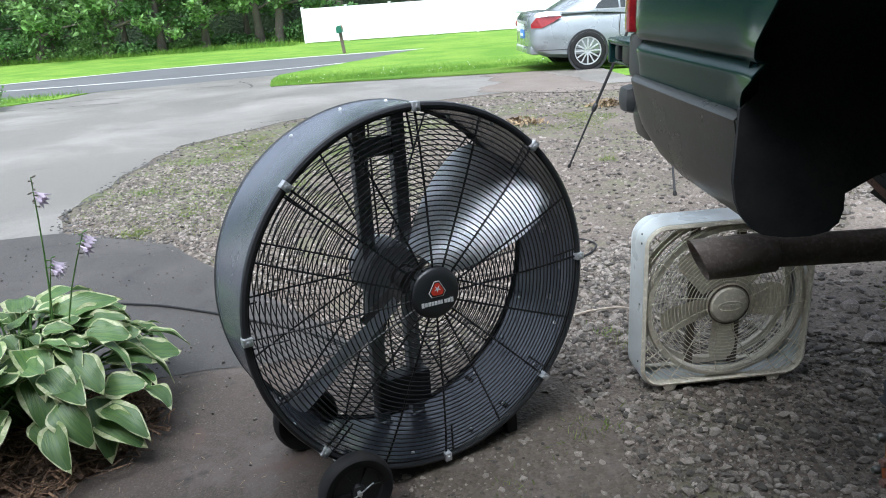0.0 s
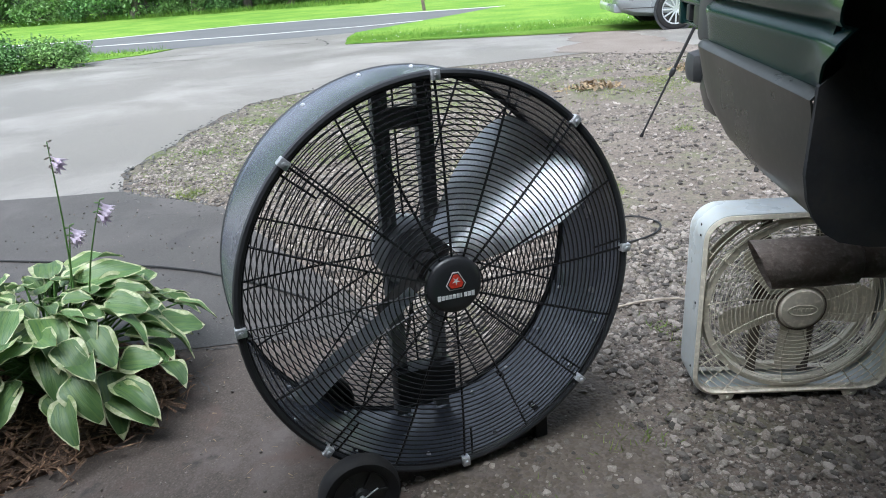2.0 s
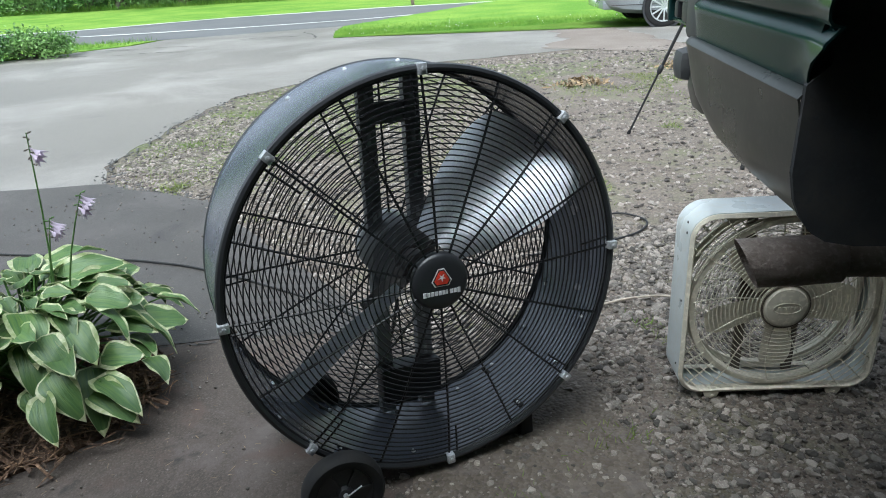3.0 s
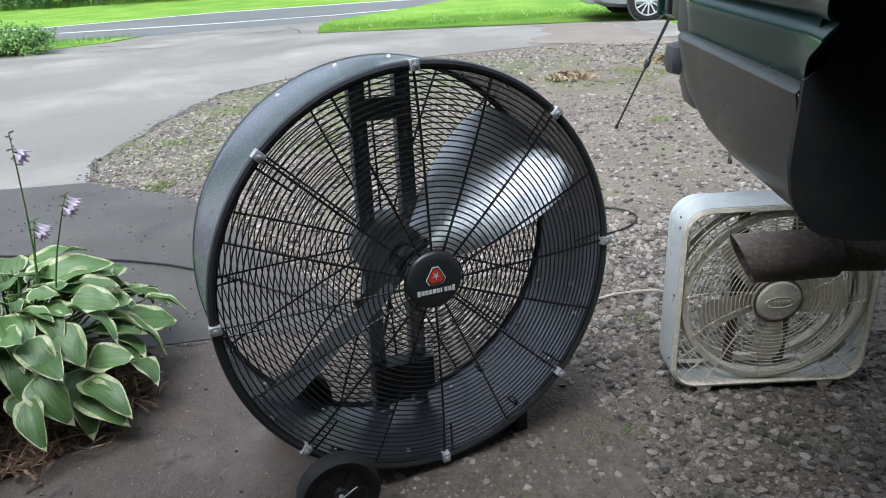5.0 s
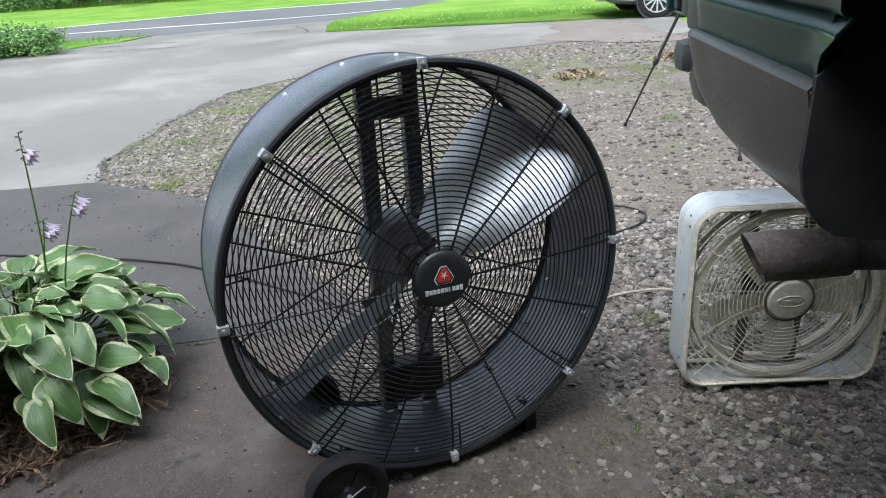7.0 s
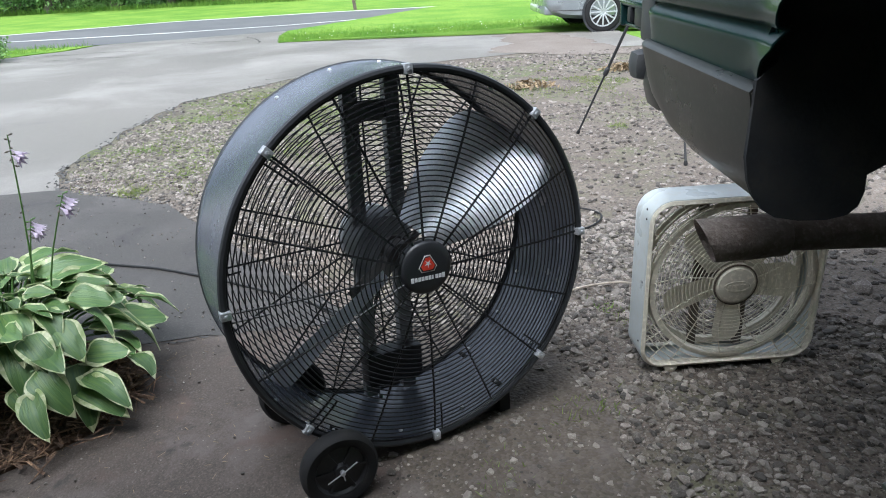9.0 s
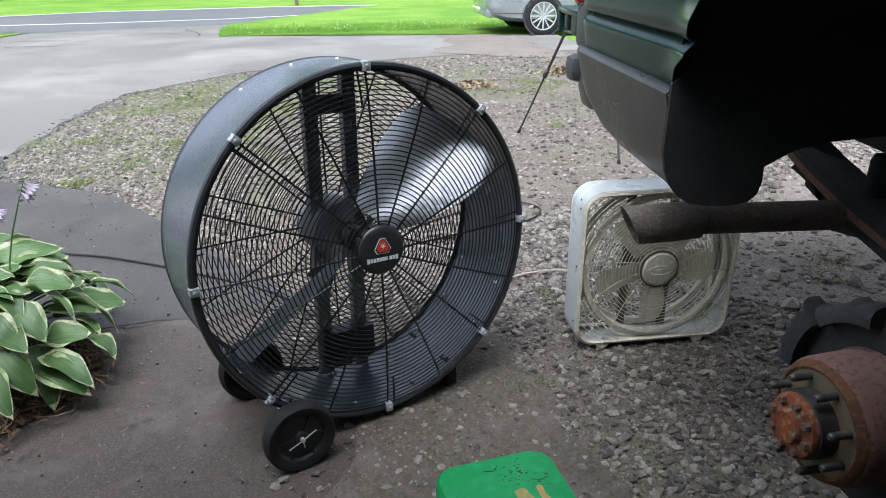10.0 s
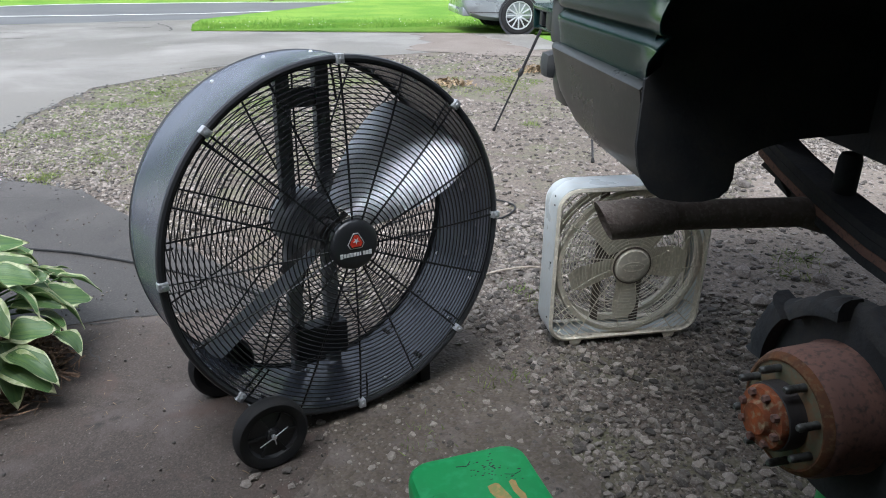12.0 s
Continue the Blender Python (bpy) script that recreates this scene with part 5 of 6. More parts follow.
def fine_stone(r):
    x, y = r.uniform(-0.35, 2.4), r.uniform(0.6, 3.0)
    cover = stone_cover(x, y)
    if (x > 0.58 and y < 0.5) or r.random() > 0.22 + cover or (inside(x, y, BARE_DIRT) and r.random() < 0.6):
        return None
    s = 0.004 + 0.007 * r.random() ** 2
    return x, y, s * 0.1 + 0.009 * (1 - cover), s * 1.3, 0.6, 0.4


def mid_stone(r):
    x, y = r.uniform(-2.7, 3.6), r.uniform(2.2, 6.2)
    if not on_gravel(x, y):
        return None
    edge = x < -0.9 and y > 3.2
    if (inside(x, y, BARE) or inside(x, y, BARE_DIRT)) and r.random() < 0.72:
        return None
    s = (0.009 + 0.022 * r.random() ** 2) if edge else (0.010 + 0.026 * r.random() ** 2.4)
    return x, y, s * 0.1 + dip(y), s * 1.3, 0.55, 0.3


def far_stone(r):
    x, y = r.uniform(-2.7, 4.5), r.uniform(6.0, 10.3)
    if not on_gravel(x, y) or (inside(x, y, BARE) and r.random() < 0.6):
        return None
    s = 0.018 + 0.03 * r.random() ** 2
    return x, y, s * 0.06 + dip(y), s * 1.3, 0.4, 0.25


scatter("gravel", 15, 15000, fine_stone, PEBBLE, M["stone_light"], "fine brown-grey stone chips between the larger stones", "gravel")
scatter("gravel", 1, 22000, near_stone, PEBBLE, M["stone"], "loose grey crushed gravel stones around the fans", "gravel")
scatter("gravel", 2, 15000, mid_stone, PEBBLE, M["stone_light"], "loose pale crushed gravel stones on the yard", "gravel")
scatter("gravel", 4, 12000, mid_stone, PEBBLE, M["stone"], "loose grey crushed gravel stones on the yard", "gravel")
scatter("gravel", 3, 6000, far_stone, PEBBLE, M["stone_light"], "pale crushed gravel stones by the driveway", "gravel")


def big_stone(r):
    x, y = r.uniform(1.3, 2.6), r.uniform(2.1, 3.6)
    if not on_gravel(x, y):
        return None
    s = 0.03 + 0.035 * r.random()
    return x, y, s * 0.2, s * 1.4, 0.6, 0.3


scatter("gravel", 5, 40, big_stone, PEBBLE, M["stone_light"], "larger pale stones lying on the gravel", "gravel")
MULCH = [(-3.0, 1.2), (-1.5, 1.25), (-1.25, 1.48), (-0.98, 1.75), (-0.93, 1.98), (-1.05, 2.18), (-1.6, 2.35), (-3.0, 2.4)]
sheet("mulch_bed", MULCH, 0.02, M["mulch"], "brown pine-straw mulch bed under the hosta", "mulch", rag=0.05, thick=0.02)


def straw(r):
    x, y = r.uniform(-2.6, -0.88), r.uniform(1.2, 2.35)
    if not inside(x, y, MULCH) and not (inside(x - 0.05, y + 0.05, MULCH) and r.random() < 0.3):
        return None
    s = r.uniform(0.03, 0.09)
    return x, y, 0.024 + r.random() * 0.02, s, 0.8, 0.35


scatter("mulch_straw", 6, 5200, straw, CHIP, M["mulch"], "loose brown needles and bark chips", "mulch")


def litter(r):
    x, y = r.uniform(-1.1, 0.1), r.uniform(0.9, 2.3)
    s = r.uniform(0.006, 0.02)
    return x, y, 0.0105, s, 0.4, 0.15


scatter("ground_litter", 7, 520, litter, CHIP, M["dry_leaf"], "small bits of litter scattered on the concrete apron", "debris")


def grit(r):
    x, y = r.uniform(-2.6, 0.1), r.uniform(1.0, 4.0)
    if on_gravel(x, y):
        return None
    s = 0.003 + 0.01 * r.random() ** 3
    return x, y, 0.009 + s * 0.2, s, 0.6, 0.4


def border_grit(r):
    y = r.uniform(0.5, 2.3)
    x = (0.1 if y < 1.6 else 0.15 - 0.75 * (y - 1.75)) + r.gauss(-0.02, 0.17)
    s = 0.002 + 0.010 * r.random() ** 4
    return x, y, 0.0095 + s * 0.12, s * 1.3, 0.55, 0.3


scatter("grit", 14, 5200, border_grit, PEBBLE, M["stone"], "loose grit and small stones where the concrete ends", "gravel")
scatter("grit", 8, 1700, grit, PEBBLE, M["stone_light"], "fine grit on the concrete", "gravel")


def crumb(r):
    edge = [(-1.56, 3.8), (-1.89, 3.98), (-2.29, 4.13), (-2.55, 4.59), (-2.68, 6.2), (-2.65, 7.3), (-1.75, 8.85), (-0.9, 9.4)]
    i = r.randrange(len(edge) - 1)
    t = r.random()
    x, y = edge[i][0] + (edge[i + 1][0] - edge[i][0]) * t + r.gauss(0, 0.05), edge[i][1] + (edge[i + 1][1] - edge[i][1]) * t + r.gauss(0, 0.05)
    s = r.uniform(0.01, 0.035)
    return x, y, dip(y) + 0.003, s, 0.5, 0.3


scatter("asphalt_crumbs", 9, 420, crumb, PEBBLE, M["crumb"], "dark broken asphalt crumbs along the driveway edge", "rubble")
hosta()


# ---- weeds, fallen leaves ----
def weed(r):
    kind = r.random()
    if kind < 0.6:
        x, y = r.gauss(-1.4, 0.65), r.gauss(6.4, 1.5)
    elif kind < 0.9:
        x, y = r.gauss(1.6, 0.8), r.gauss(7.6, 0.7)
    else:
        x, y = r.choice(((-1.86, 4.05), (-1.86, 4.08), (-1.52, 5.02), (-1.7, 5.66), (-2.04, 7.0), (-1.83, 7.38), (-2.21, 5.14), (-1.68, 4.53), (0.62, 3.9), (0.14, 1.5), (0.42, 1.72), (0.6, 2.3), (1.9, 2.55), (1.55, 2.15), (1.75, 2.35), (1.4, 2.5), (2.1, 2.95), (1.35, 5.2), (1.75, 2.2), (2.3, 3.3), (0.1, 2.4), (-1.1, 3.6)))
        x, y = x + r.gauss(0, 0.06), y + r.gauss(0, 0.06)
    if not on_gravel(x, y) or noise.noise((x * 1.7, y * 1.7, 1.0)) < -0.02:
        return None
    s = r.uniform(0.015, 0.042)
    return x, y, dip(y) + 0.004, s, 1.0, 0.9


scatter("weeds", 11, 19000, weed, BLADE, M["weed"], "sparse low weeds growing through the gravel", "weeds")
for i, (cx, cy) in enumerate(((0.88, 7.2), (2.05, 8.15))):
    def dry(r, cx=cx, cy=cy):
        x, y = r.gauss(cx, 0.12), r.gauss(cy, 0.1)
        return x, y, dip(y) + 0.01 + 0.07 * r.random() * math.exp(-((x - cx) ** 2 + (y - cy) ** 2) * 20), r.uniform(0.04, 0.09), 1.0, 0.6
    scatter("leaf_pile", 20 + i, 150, dry, LEAF, M["dry_leaf"], "small pile of dry brown leaves on gravel", "leaves")


def lawn_blade(r):
    x, y = r.uniform(-3.6, 5.5), 14.1 + abs(r.gauss(0, 1.4))
    if not inside(x, y, LAWN):
        return None
    return x, y, dip(y) + 0.01, r.uniform(0.035, 0.075), 1.0, 0.4


def verge_blade(r):
    x, y = r.uniform(-14, -7.5), r.uniform(10, 16)
    if not inside(x, y, LAWN_LEFT):
        return None
    return x, y, dip(y) + 0.025, r.uniform(0.05, 0.11), 1.0, 0.35


def tall_blade(r):
    x = r.uniform(-46, 12)
    y = 33.0 + abs(r.gauss(0, 2.6)) if r.random() < 0.6 else r.uniform(33, 43)
    y = 38.6 + (y - 33) * 0.55
    if x > -7.2:
        return None
    return x, y, dip(y) - 0.02, r.uniform(0.1, 0.34), 1.0, 0.35


scatter("lawn_grass", 31, 26000, lawn_blade, BLADE, M["blade"], "short bright lawn grass blades", "grass")
scatter("verge_grass", 32, 6000, verge_blade, BLADE, M["blade"], "short bright grass blades on the verge", "grass")
scatter("tall_grass", 33, 15000, tall_blade, BLADE, M["blade"], "tall bright grass along the wood's edge", "grass")


def clover(r):
    x, y = r.uniform(-3.2, 4.5), 14.3 + abs(r.gauss(0, 1.0))
    if not inside(x, y, LAWN):
        return None
    return x, y, dip(y) + 0.055, r.uniform(0.014, 0.022), 0.9, 0.3


scatter("clover_flowers", 34, 70, clover, PEBBLE, M["white_mark"], "tiny white clover flowers in the lawn", "flowers")


# ---- silver sedan ----
def sedan():
    car = thing("sedan", "silver sedan parked on the grass beyond the gravel", "car", pose(1.84, 14.03, -0.17, 0, 0, 4))
    # stations along the car: x, half width, sill, deck height, deck half width
    st = [(0.0, 0.62, 0.46, 0.86, 0.58), (0.03, 0.74, 0.40, 0.98, 0.66), (0.12, 0.84, 0.34, 1.06, 0.70), (0.3, 0.90, 0.27, 1.08, 0.72), (0.6, 0.925, 0.24, 1.07, 0.74), (1.0, 0.93, 0.22, 1.06, 0.76),
          (2.0, 0.93, 0.2, 1.0, 0.78), (3.3, 0.93, 0.2, 0.97, 0.78), (4.2, 0.9, 0.24, 0.86, 0.7), (4.65, 0.8, 0.3, 0.75, 0.6), (4.82, 0.6, 0.36, 0.65, 0.5)]
    bm = bmesh.new()
    rings = []
    for x, w, zb, zt, wd in st:
        half = [(0.0, zb), (w * 0.8, zb), (w * 0.96, zb + 0.07), (w, 0.52), (w * 0.995, 0.66), (w * 0.965, 0.80), (w * 0.93, min(zt - 0.02, 0.93)), (wd, zt), (0.0, zt + 0.02)]
        loop = [(y, z) for y, z in half] + [(-y, z) for y, z in half[-2:0:-1]]
        rings.append([bm.verts.new((x, -y, z)) for y, z in loop])
    n = len(rings[0])
    for a, b in zip(rings, rings[1:]):
        for i in range(n):
            bm.faces.new((a[i], a[(i + 1) % n], b[(i + 1) % n], b[i]))
    bm.faces.new(rings[0])
    bm.faces.new(rings[-1][::-1])
    body = part("body", bm, M["silver"], car, "silver painted body")
    bm = bmesh.new()
    gs = [(0.55, 0.70, 1.05, 1.06), (1.15, 0.66, 1.05, 1.38), (1.75, 0.62, 1.0, 1.47), (2.5, 0.62, 0.97, 1.46), (3.0, 0.66, 0.96, 1.3), (3.6, 0.72, 0.95, 0.97)]
    rings = []
    for x, wt, zb, zt in gs:
        loop = [(0.86, zb - 0.03), (0.86, zb), (wt + 0.02, zt - 0.05), (wt * 0.85, zt), (0, zt + 0.01)]
        loop = loop + [(-y, z) for y, z in loop[3::-1]]
        rings.append([bm.verts.new((x, -y, z)) for y, z in loop])
    n = len(rings[0])
    for a, b in zip(rings, rings[1:]):
        for i in range(n):
            bm.faces.new((a[i], a[(i + 1) % n], b[(i + 1) % n], b[i]))
    bm.faces.new(rings[0])
    bm.faces.new(rings[-1][::-1])
    part("cabin", bm, M["silver"], car)

    def side_plate(name, outline, mat, y, parent, label="", lean=0.0, t=0.006):
        bm = bmesh.new()
        plate(bm, outline, -t, t, Matrix(((1, 0, 0, 0), (0, lean, -1, y), (0, 1, 0, 0), (0, 0, 0, 1))))
        return part(name, bm, mat, parent, label, smooth=False)

    side_plate("quarter_window", [(1.18, 1.075), (1.24, 1.16), (1.42, 1.27), (1.62, 1.30), (1.62, 1.07)], M["glass_dark"], -1.345, car, "dark rear quarter window", lean=0.47)
    side_plate("door_window", [(1.66, 1.065), (1.66, 1.3), (2.3, 1.34), (2.9, 1.28), (3.35, 1.03)], M["glass_dark"], -1.345, car, lean=0.47)
    side_plate("window_trim", [(1.14, 1.062), (1.14, 1.072), (3.4, 1.03), (3.4, 1.02)], M["zinc"], -0.895, car)
    side_plate("door_seam", [(1.70, 0.45), (1.60, 0.62), (1.62, 0.98), (1.632, 0.98), (1.613, 0.62), (1.712, 0.45)], M["iron"], -0.926, car, t=0.004)
    side_plate("door_handle", [(1.72, 0.895), (1.72, 0.925), (1.92, 0.925), (1.92, 0.895)], M["zinc"], -0.925, car, t=0.015)
    # thin dark strip on the body, painting a shadow line above the sill
    side_plate("sill_shadow_line", [(0.1, 0.40), (0.1, 0.412), (0.95, 0.40), (0.95, 0.388)], M["iron"], -0.905, car, t=0.003)
    for sy in (-1, 1):
        bm = bmesh.new()
        out = [(0.02, 0.80), (0.015, 0.87), (0.1, 0.98), (0.3, 1.0), (0.56, 0.985), (0.40, 0.90), (0.2, 0.80)]
        loop_in, loop_out = [], []
        for x, z in out:
            wx = 0.70 + 0.205 * min(1.0, (x / 0.34)) ** 0.55
            loop_in.append(bm.verts.new((x + 0.02, sy * (wx - 0.02), z)))
            loop_out.append(bm.verts.new((x - 0.014, sy * (wx + 0.012), z)))
        bm.faces.new(loop_out)
        bm.faces.new(loop_in[::-1])
        for i in range(len(out)):
            j = (i + 1) % len(out)
            bm.faces.new((loop_out[i], loop_out[j], loop_in[j], loop_in[i]))
        part("tail_lamp", bm, M["tail_red"], car, "red wrap-round tail lamp", smooth=False)
    bm = bmesh.new()
    box(bm, (0.0, 0.0, 1.075), (0.05, 1.2, 0.03), bevel=0.01)
    part("boot_lip", bm, M["silver"], car)
    bm = bmesh.new()
    box(bm, (-0.008, 0.0, 0.9), (0.02, 0.62, 0.05), bevel=0.006)
    part("boot_trim", bm, M["zinc"], car)
    bm = bmesh.new()
    box(bm, (-0.012, 0.0, 0.68), (0.02, 0.32, 0.16), bevel=0.004)
    number = part("number_plate", bm, M["plate_blue"], car, "blue and white number plate with plain bars")
    bm = bmesh.new()
    box(bm, (-0.024, 0.0, 0.67), (0.006, 0.24, 0.05))
    part("plate_bar", bm, M["white_mark"], number)
    bm = bmesh.new()
    box(bm, (0.1, 0.0, 0.4), (0.22, 1.4, 0.16), bevel=0.05)
    part("bumper_base", bm, M["silver"], car)
    for x in (1.02, 3.86):
        for sy in (-1, 1):
            bm = bmesh.new()
            m = Matrix.Translation((x, sy * 0.82, 0.345)) @ pose(0, 0, 0, 90 if sy < 0 else -90)
            lathe(bm, [(0.382, 0.09), (0.385, 0.117), (0.345, 0.117), (0.34, 0.05)], m, seg=40)
            part("wheel_arch", bm, M["undercoat"], car)
            bm = bmesh.new()
            lathe(bm, [(0.245, 0.10), (0.262, 0.122), (0.31, 0.128), (0.337, 0.112), (0.345, 0.08), (0.345, -0.08), (0.31, -0.1), (0.245, -0.09)], m, seg=44)
            wheel = part("wheel", bm, M["rubber"], car, "black tyre with a silver many-spoke rim")
            bm = bmesh.new()
            lathe(bm, [(0.25, 0.125), (0.235, 0.115), (0.225, 0.06), (0.0001, 0.05)], m, seg=44)
            part("rim_dish", bm, M["iron"], wheel)
            bm = bmesh.new()
            lathe(bm, [(0.252, 0.112), (0.25, 0.128), (0.236, 0.128), (0.23, 0.11)], m, seg=44)
            lathe(bm, [(0.0001, 0.105), (0.04, 0.105), (0.05, 0.09)], m, seg=20)
            part("rim", bm, M["zinc"], wheel)
            for k in range(12):
                bm = bmesh.new()
                box(bm, (0, 0, 0), (0.2, 0.026, 0.02), bevel=0.004)
                bm.transform(m @ pose(0, 0, 0, 0, 0, 30 * k) @ pose(0.14, 0, 0.108))
                part("spoke", bm, M["zinc"], wheel)
    return car


sedan()


# ---- mailbox, fence ----
def mailbox():
    y = 28.3
    mb = thing("mailbox", "green mailbox on a leaning weathered post beside the road", "mailbox", pose(-3.36, y, dip(y) - 0.06, 0, -6, 0) @ Matrix.Scale(1.1, 4))
    bm = bmesh.new()
    box(bm, (0, 0, 0.36), (0.11, 0.11, 0.78), bevel=0.012)
    part("post", bm, M["wood_post"], mb, "weathered grey wooden post")
    bm = bmesh.new()
    outline = [(-0.1, 0.0), (0.1, 0.0), (0.1, 0.14)] + [(0.1 * math.cos(radians(a)), 0.14 + 0.1 * math.sin(radians(a))) for a in range(15, 180, 15)] + [(-0.1, 0.14)]
    plate(bm, outline, -0.24, 0.24, pose(0, 0, 0.75, 90))
    part("box_body", bm, M["mail_green"], mb, "dark green round-topped box")
    bm = bmesh.new()
    box(bm, (0.108, -0.05, 0.93), (0.01, 0.03, 0.12))
    part("flag", bm, M["red"], mb)


mailbox()


def fence():
    f = thing("fence", "long white vinyl privacy fence beyond the road", "fence", pose(-6.85, 40.2, -0.55, 0, 0, -1.0))
    for i in range(13):
        bm = bmesh.new()
        box(bm, (2.4 * i, 0, 0.92), (0.13, 0.13, 1.84), bevel=0.01)
        box(bm, (2.4 * i, 0, 1.87), (0.17, 0.17, 0.05), bevel=0.02)
        part("post", bm, M["vinyl"], f)
        if i == 12:
            break
        for k in range(8):
            bm = bmesh.new()
            box(bm, (2.4 * i + 0.21 + 0.283 * k, 0, 0.9), (0.277, 0.03, 1.55), bevel=0.006)
            part("board", bm, M["vinyl"], f)
        for z in (0.1, 1.74):
            bm = bmesh.new()
            box(bm, (2.4 * i + 1.2, 0, z), (2.27, 0.055, 0.15), bevel=0.008)
            part("rail", bm, M["vinyl"], f)


fence()


# ---- trees and shrubs ----
def foliage(rnd, clusters, leaves, size, spread):
    """Leaf blades gathered in uneven clumps round the cluster centres."""
    vs, fs = [], []
    for c, cr in clusters:
        for _ in range(leaves):
            d = Vector((rnd.gauss(0, 1), rnd.gauss(0, 1), rnd.gauss(0, 0.7)))
            p = Vector(c) + d * cr * spread
            s = size * rnd.uniform(0.6, 1.4)
            e = Euler((rnd.gauss(0.3, 0.6), rnd.gauss(0, 0.6), rnd.uniform(0, 6.283))).to_matrix()
            k = len(vs)
            for q in ((-0.5, 0, 0), (-0.1, -0.28, 0.07), (0.5, 0, -0.08), (-0.1, 0.28, 0.07)):
                vs.append(p + e @ (Vector(q) * s))
            fs += [(k, k + 1, k + 2), (k, k + 2, k + 3)]
    me = bpy.data.meshes.new("crown")
    me.from_pydata([tuple(v) for v in vs], [], fs)
    return me


def tree(seed, x, y, height, r, low, mat, label, ivy=False, leaves=70):
    rnd = random.Random(seed)
    z = dip(y) - 0.1
    tr = thing("tree", label, "tree", pose(x, y, z), group="roadside trees")
    bm = bmesh.new()
    lean = rnd.uniform(-0.04, 0.04)
    spine = [Vector((lean * height * (k / 8) + 0.08 * rnd.uniform(-1, 1) * (k > 0), 0.06 * rnd.uniform(-1, 1) * (k > 0), height * 0.85 * k / 8)) for k in range(9)]
    tube(bm, spine, [r * (1.35 if k == 0 else 1 - 0.09 * k) for k in range(9)], 10)
    clusters = []
    for k in range(15):
        h = low + (height - low) * (k / 14) ** 1.3
        a = k * 2.4 + rnd.uniform(-0.5, 0.5)
        reach = height * 0.27 * (1.1 - 0.6 * k / 14) * rnd.uniform(0.7, 1.2)
        s = spine[min(8, max(1, int(h / (height * 0.85) * 8)))]
        a0 = Vector((s.x, s.y, max(0.6, h * 0.92)))
        tip = Vector((s.x + reach * math.cos(a), s.y + reach * math.sin(a), h + rnd.uniform(-0.5, 0.7)))
        mid = a0.lerp(tip, 0.5) + Vector((0, 0, rnd.uniform(0.0, 0.5)))
        tube(bm, [a0, mid, tip], [r * 0.28, r * 0.18, r * 0.06], 6)
        for f, cr in ((0.55, 0.5), (0.8, 0.62), (1.0, 0.55), (1.15, 0.4)):
            p = a0.lerp(tip, f) + Vector((rnd.gauss(0, 0.3), rnd.gauss(0, 0.3), rnd.gauss(0, 0.25)))
            clusters.append((p, cr * rnd.uniform(0.7, 1.25)))
    part("trunk", bm, M["bark"], tr, "rough grey-brown trunk")
    me = foliage(rnd, clusters, leaves, 0.3, 0.5)
    me.materials.append(mat)
    o = new("crown", me)
    o.parent = tr
    if ivy:
        cl = [(Vector((rnd.gauss(0, r * 0.8), -r * 0.7 + rnd.gauss(0, 0.1), 0.2 + 3.6 * k / 26)), 0.3) for k in range(26)]
        me = foliage(rnd, cl, 46, 0.24, 0.62)
        me.materials.append(M["leaf"])
        o = new("ivy", me)
        o.parent = tr
        tagged(o, "ivy climbing the trunk")
    return tr


TREES = [(-25.5, 41.0, 9.0, 0.3, 1.3, 1), (-21.3, 39.8, 10.5, 0.32, 1.5, 1), (-17.8, 40.2, 11.0, 0.34, 1.6, 1), (-15.4, 41.6, 9.0, 0.24, 1.7, 0), (-13.0, 42.2, 9.5, 0.22, 1.6, 0),
         (-10.1, 43.4, 12.0, 0.26, 2.2, 0), (-8.8, 43.0, 12.5, 0.28, 2.4, 0), (-29.5, 40.5, 9.0, 0.28, 0.8, 1), (-34.0, 39.0, 10.0, 0.3, 0.8, 0), (-39.5, 37.0, 10.0, 0.3, 0.8, 0),
         (-31.0, 45.5, 10.0, 0.2, 0.9, 0), (-27.0, 46.5, 11.0, 0.22, 1.4, 0), (-23.2, 45.0, 10.0, 0.2, 1.0, 0), (-19.4, 46.5, 11.0, 0.2, 1.8, 0), (-16.3, 46.0, 10.0, 0.18, 1.4, 0), (-11.8, 47.5, 11.0, 0.2, 2.0, 0),
         (-5.4, 46.0, 11.0, 0.26, 2.6, 0), (-1.0, 46.5, 10.0, 0.25, 2.6, 0), (4.0, 47.0, 11.0, 0.25, 2.6, 0)]
for i, (x, y, h, r, low, ivy) in enumerate(TREES):
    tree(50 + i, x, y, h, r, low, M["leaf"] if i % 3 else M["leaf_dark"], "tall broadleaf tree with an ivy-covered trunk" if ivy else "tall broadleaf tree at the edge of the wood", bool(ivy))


def shrub(seed, x, y, w, h, mat, label, n=40, size=0.16, leaves=60, name="shrub"):
    rnd = random.Random(seed)
    sh = thing(name, label, "shrub", pose(x, y, dip(y)))
    bm = bmesh.new()
    clusters = []
    for k in range(n):
        a, f = rnd.uniform(0, 6.283), rnd.random() ** 0.5
        hh = h * (0.25 + 0.75 * rnd.random()) * (1 - 0.45 * f * f)
        tip = Vector((w * 0.5 * f * math.cos(a), w * 0.4 * f * math.sin(a), hh))
        if k < 14:
            tube(bm, [(0.05 * math.cos(a), 0.05 * math.sin(a), -0.02), tip * 0.55, tip], [0.02, 0.012, 0.005], 5)
        clusters.append((tip, 0.22 * min(w, h * 1.6)))
    part("twigs", bm, M["bark"], sh)
    me = foliage(rnd, clusters, leaves, size, 0.55)
    me.materials.append(mat)
    o = new("foliage", me)
    o.parent = sh
    return sh


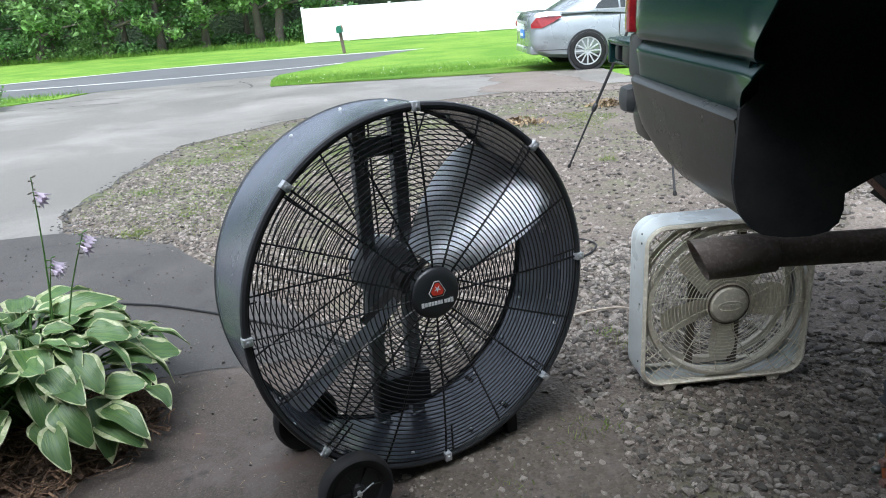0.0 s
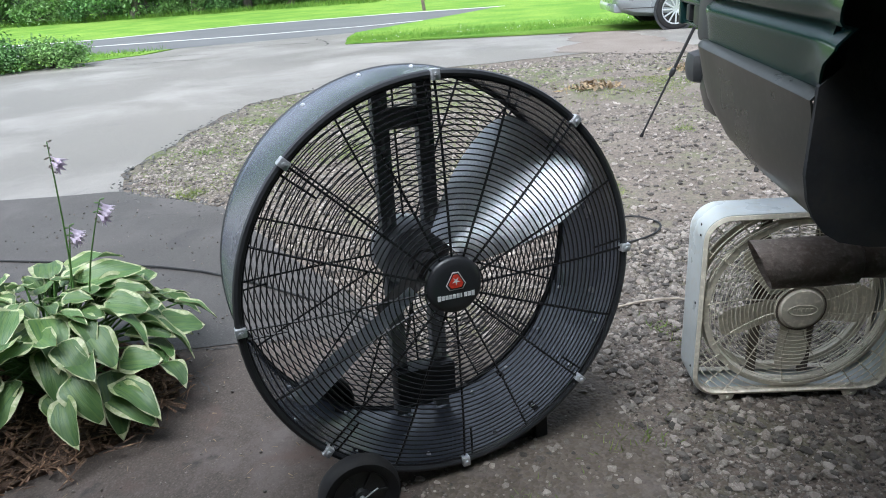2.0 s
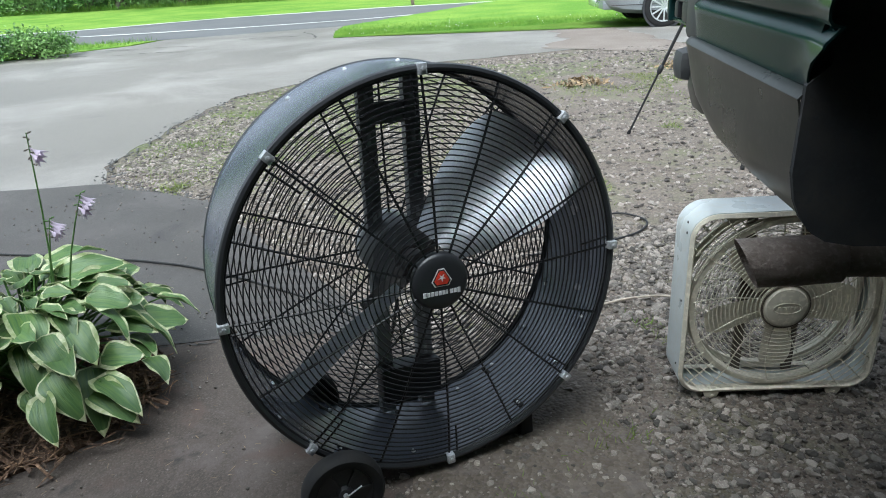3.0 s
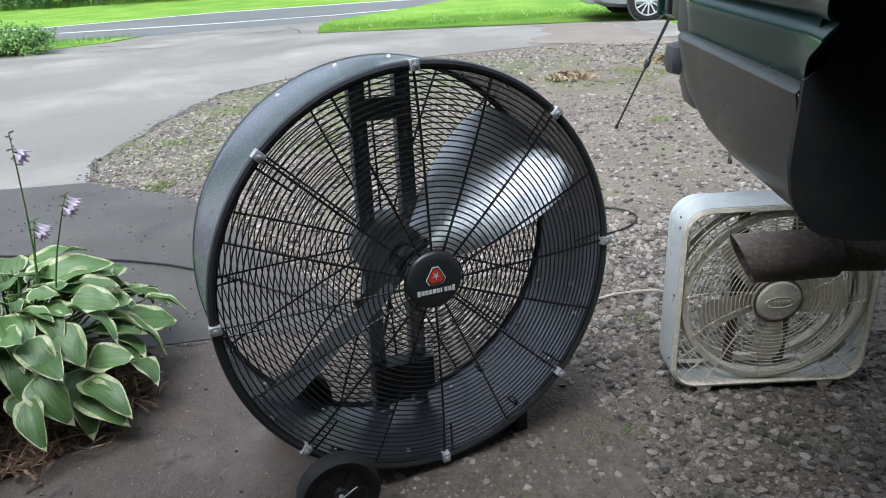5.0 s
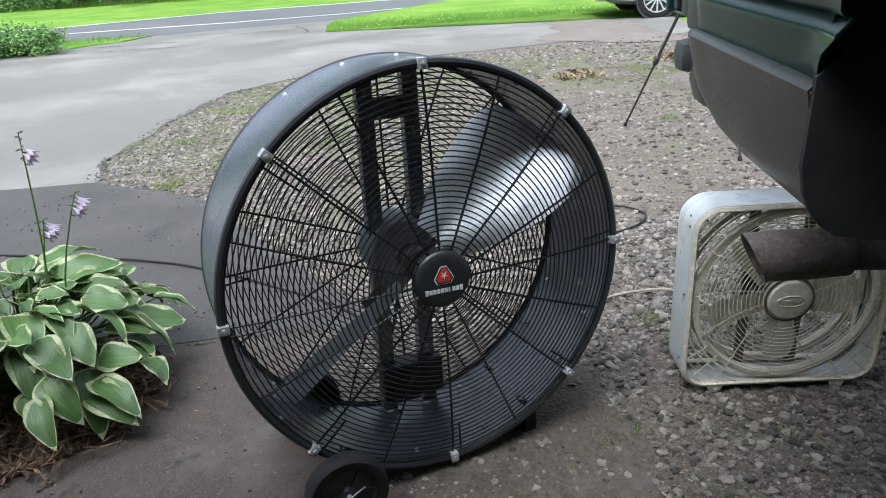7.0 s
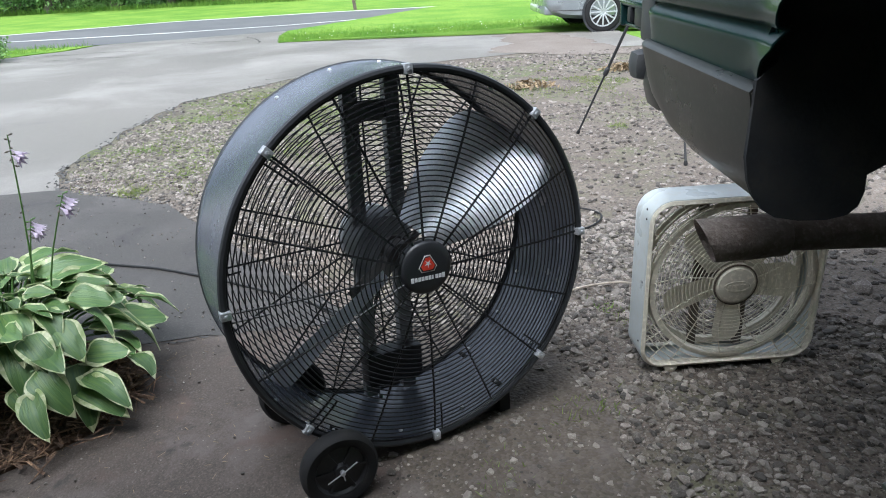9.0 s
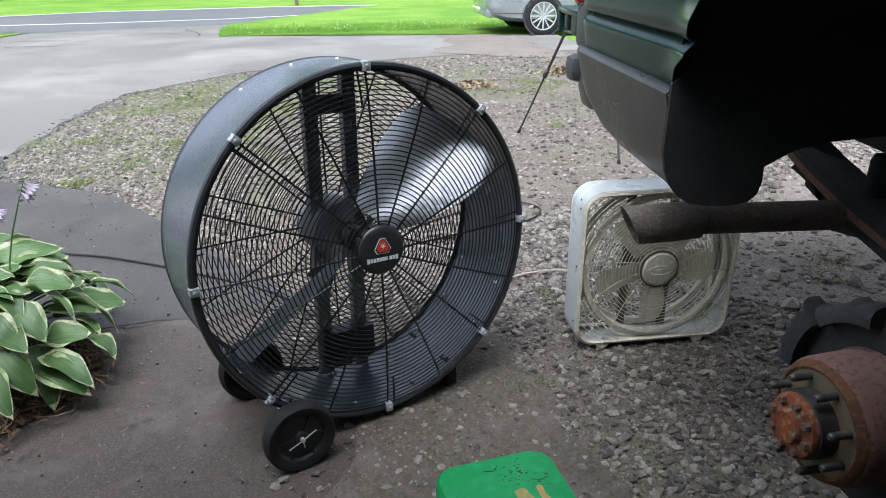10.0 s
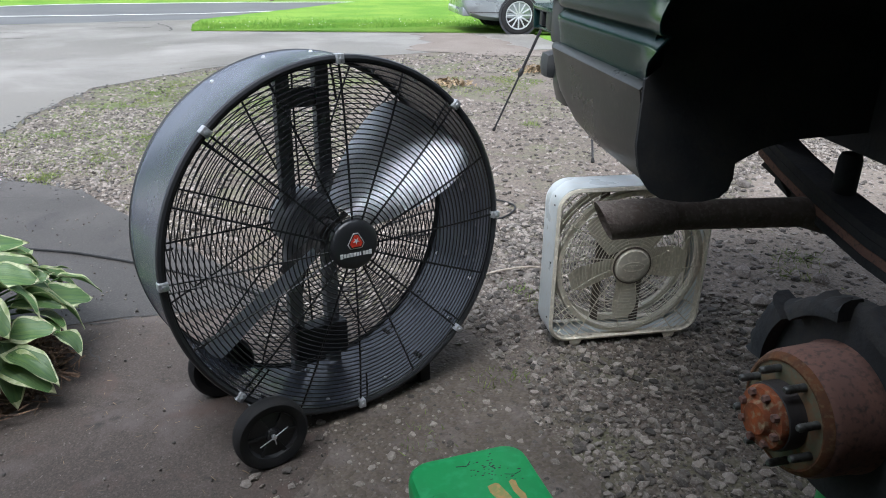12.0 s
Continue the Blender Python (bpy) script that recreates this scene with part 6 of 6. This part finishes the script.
UNDER = [(-36, 39.5, 5, 1.6), (-31, 40.0, 5, 1.5), (-27, 40.0, 4, 1.5), (-23.3, 39.6, 3.6, 1.7), (-19.5, 40.4, 2.6, 0.9), (-16.6, 40.6, 2.4, 0.6), (-14.2, 42.5, 2.6, 0.5), (-11.6, 43.5, 3, 0.6), (-9.4, 44.0, 3, 0.6), (-7.6, 43.2, 2, 1.1)]
for i, (x, y, w, h) in enumerate(UNDER):
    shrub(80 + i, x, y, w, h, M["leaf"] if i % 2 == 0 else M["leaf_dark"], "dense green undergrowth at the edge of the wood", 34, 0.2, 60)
shrub(101, -8.7, 13.1, 1.3, 0.5, M["leaf"], "low green shrub beside the driveway", 46, 0.07, 80)
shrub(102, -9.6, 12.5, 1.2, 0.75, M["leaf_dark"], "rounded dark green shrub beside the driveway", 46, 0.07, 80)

# deep wood behind the first trees: one sheet with its shade painted dark
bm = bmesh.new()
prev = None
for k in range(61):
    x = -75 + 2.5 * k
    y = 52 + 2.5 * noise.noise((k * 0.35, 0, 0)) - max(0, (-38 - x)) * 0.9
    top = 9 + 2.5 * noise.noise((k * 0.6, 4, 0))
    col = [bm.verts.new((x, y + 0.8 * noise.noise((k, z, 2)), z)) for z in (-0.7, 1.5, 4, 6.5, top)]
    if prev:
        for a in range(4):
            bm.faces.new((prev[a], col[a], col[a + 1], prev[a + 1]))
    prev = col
tagged(new("backdrop", finish(bm, "backdrop", M["wood_far"], True)), "dark sheet painted as the shaded interior of the wood", "woods", kind="structure")

# unseen garage walls and ceiling, added round the camera to shade the near ground
for name, p, s, lab in (("wall_south", (1.85, -5.2, 1.3), (7.5, 0.2, 2.6), "plain grey unseen wall added behind the camera"), ("wall_west", (-1.8, -2.4, 1.3), (0.2, 5.4, 2.6), "plain grey unseen wall added left of the camera"),
                        ("wall_east", (5.5, -2.4, 1.3), (0.2, 5.4, 2.6), "plain grey unseen wall added far right of the camera")):
    bm = bmesh.new()
    box(bm, p, s)
    tagged(new(name, finish(bm, name, M["siding"], False)), lab, "wall", kind="structure")
# unseen front wall, added to darken the ground on the left
bm = bmesh.new()
box(bm, (-7.5, 0.2, 1.4), (11.2, 0.2, 2.8))
tagged(new("wall_front", finish(bm, "wall_front", M["siding"], False)), "plain grey unseen wall added to shade the ground at left", "wall", kind="structure")
bm = bmesh.new()
box(bm, (1.85, -2.45, 2.72), (7.7, 5.7, 0.2))
tagged(new("ceiling", finish(bm, "ceiling", M["soffit"], False)), "plain unseen ceiling added over the camera to shade the near ground", "ceiling", kind="structure")
# unseen gable, added to hold the sun off the near ground
bm = bmesh.new()
plate(bm, [(0.45, 2.83), (-2.6, 4.4), (-5.7, 2.83)], -13.0, 5.8, Matrix(((0, 0, 1, 0), (1, 0, 0, 0), (0, 1, 0, 0), (0, 0, 0, 1))))
tagged(new("roof", finish(bm, "roof", M["soffit"], False)), "plain low unseen gable added to block sun from the near ground", "roof", kind="structure")
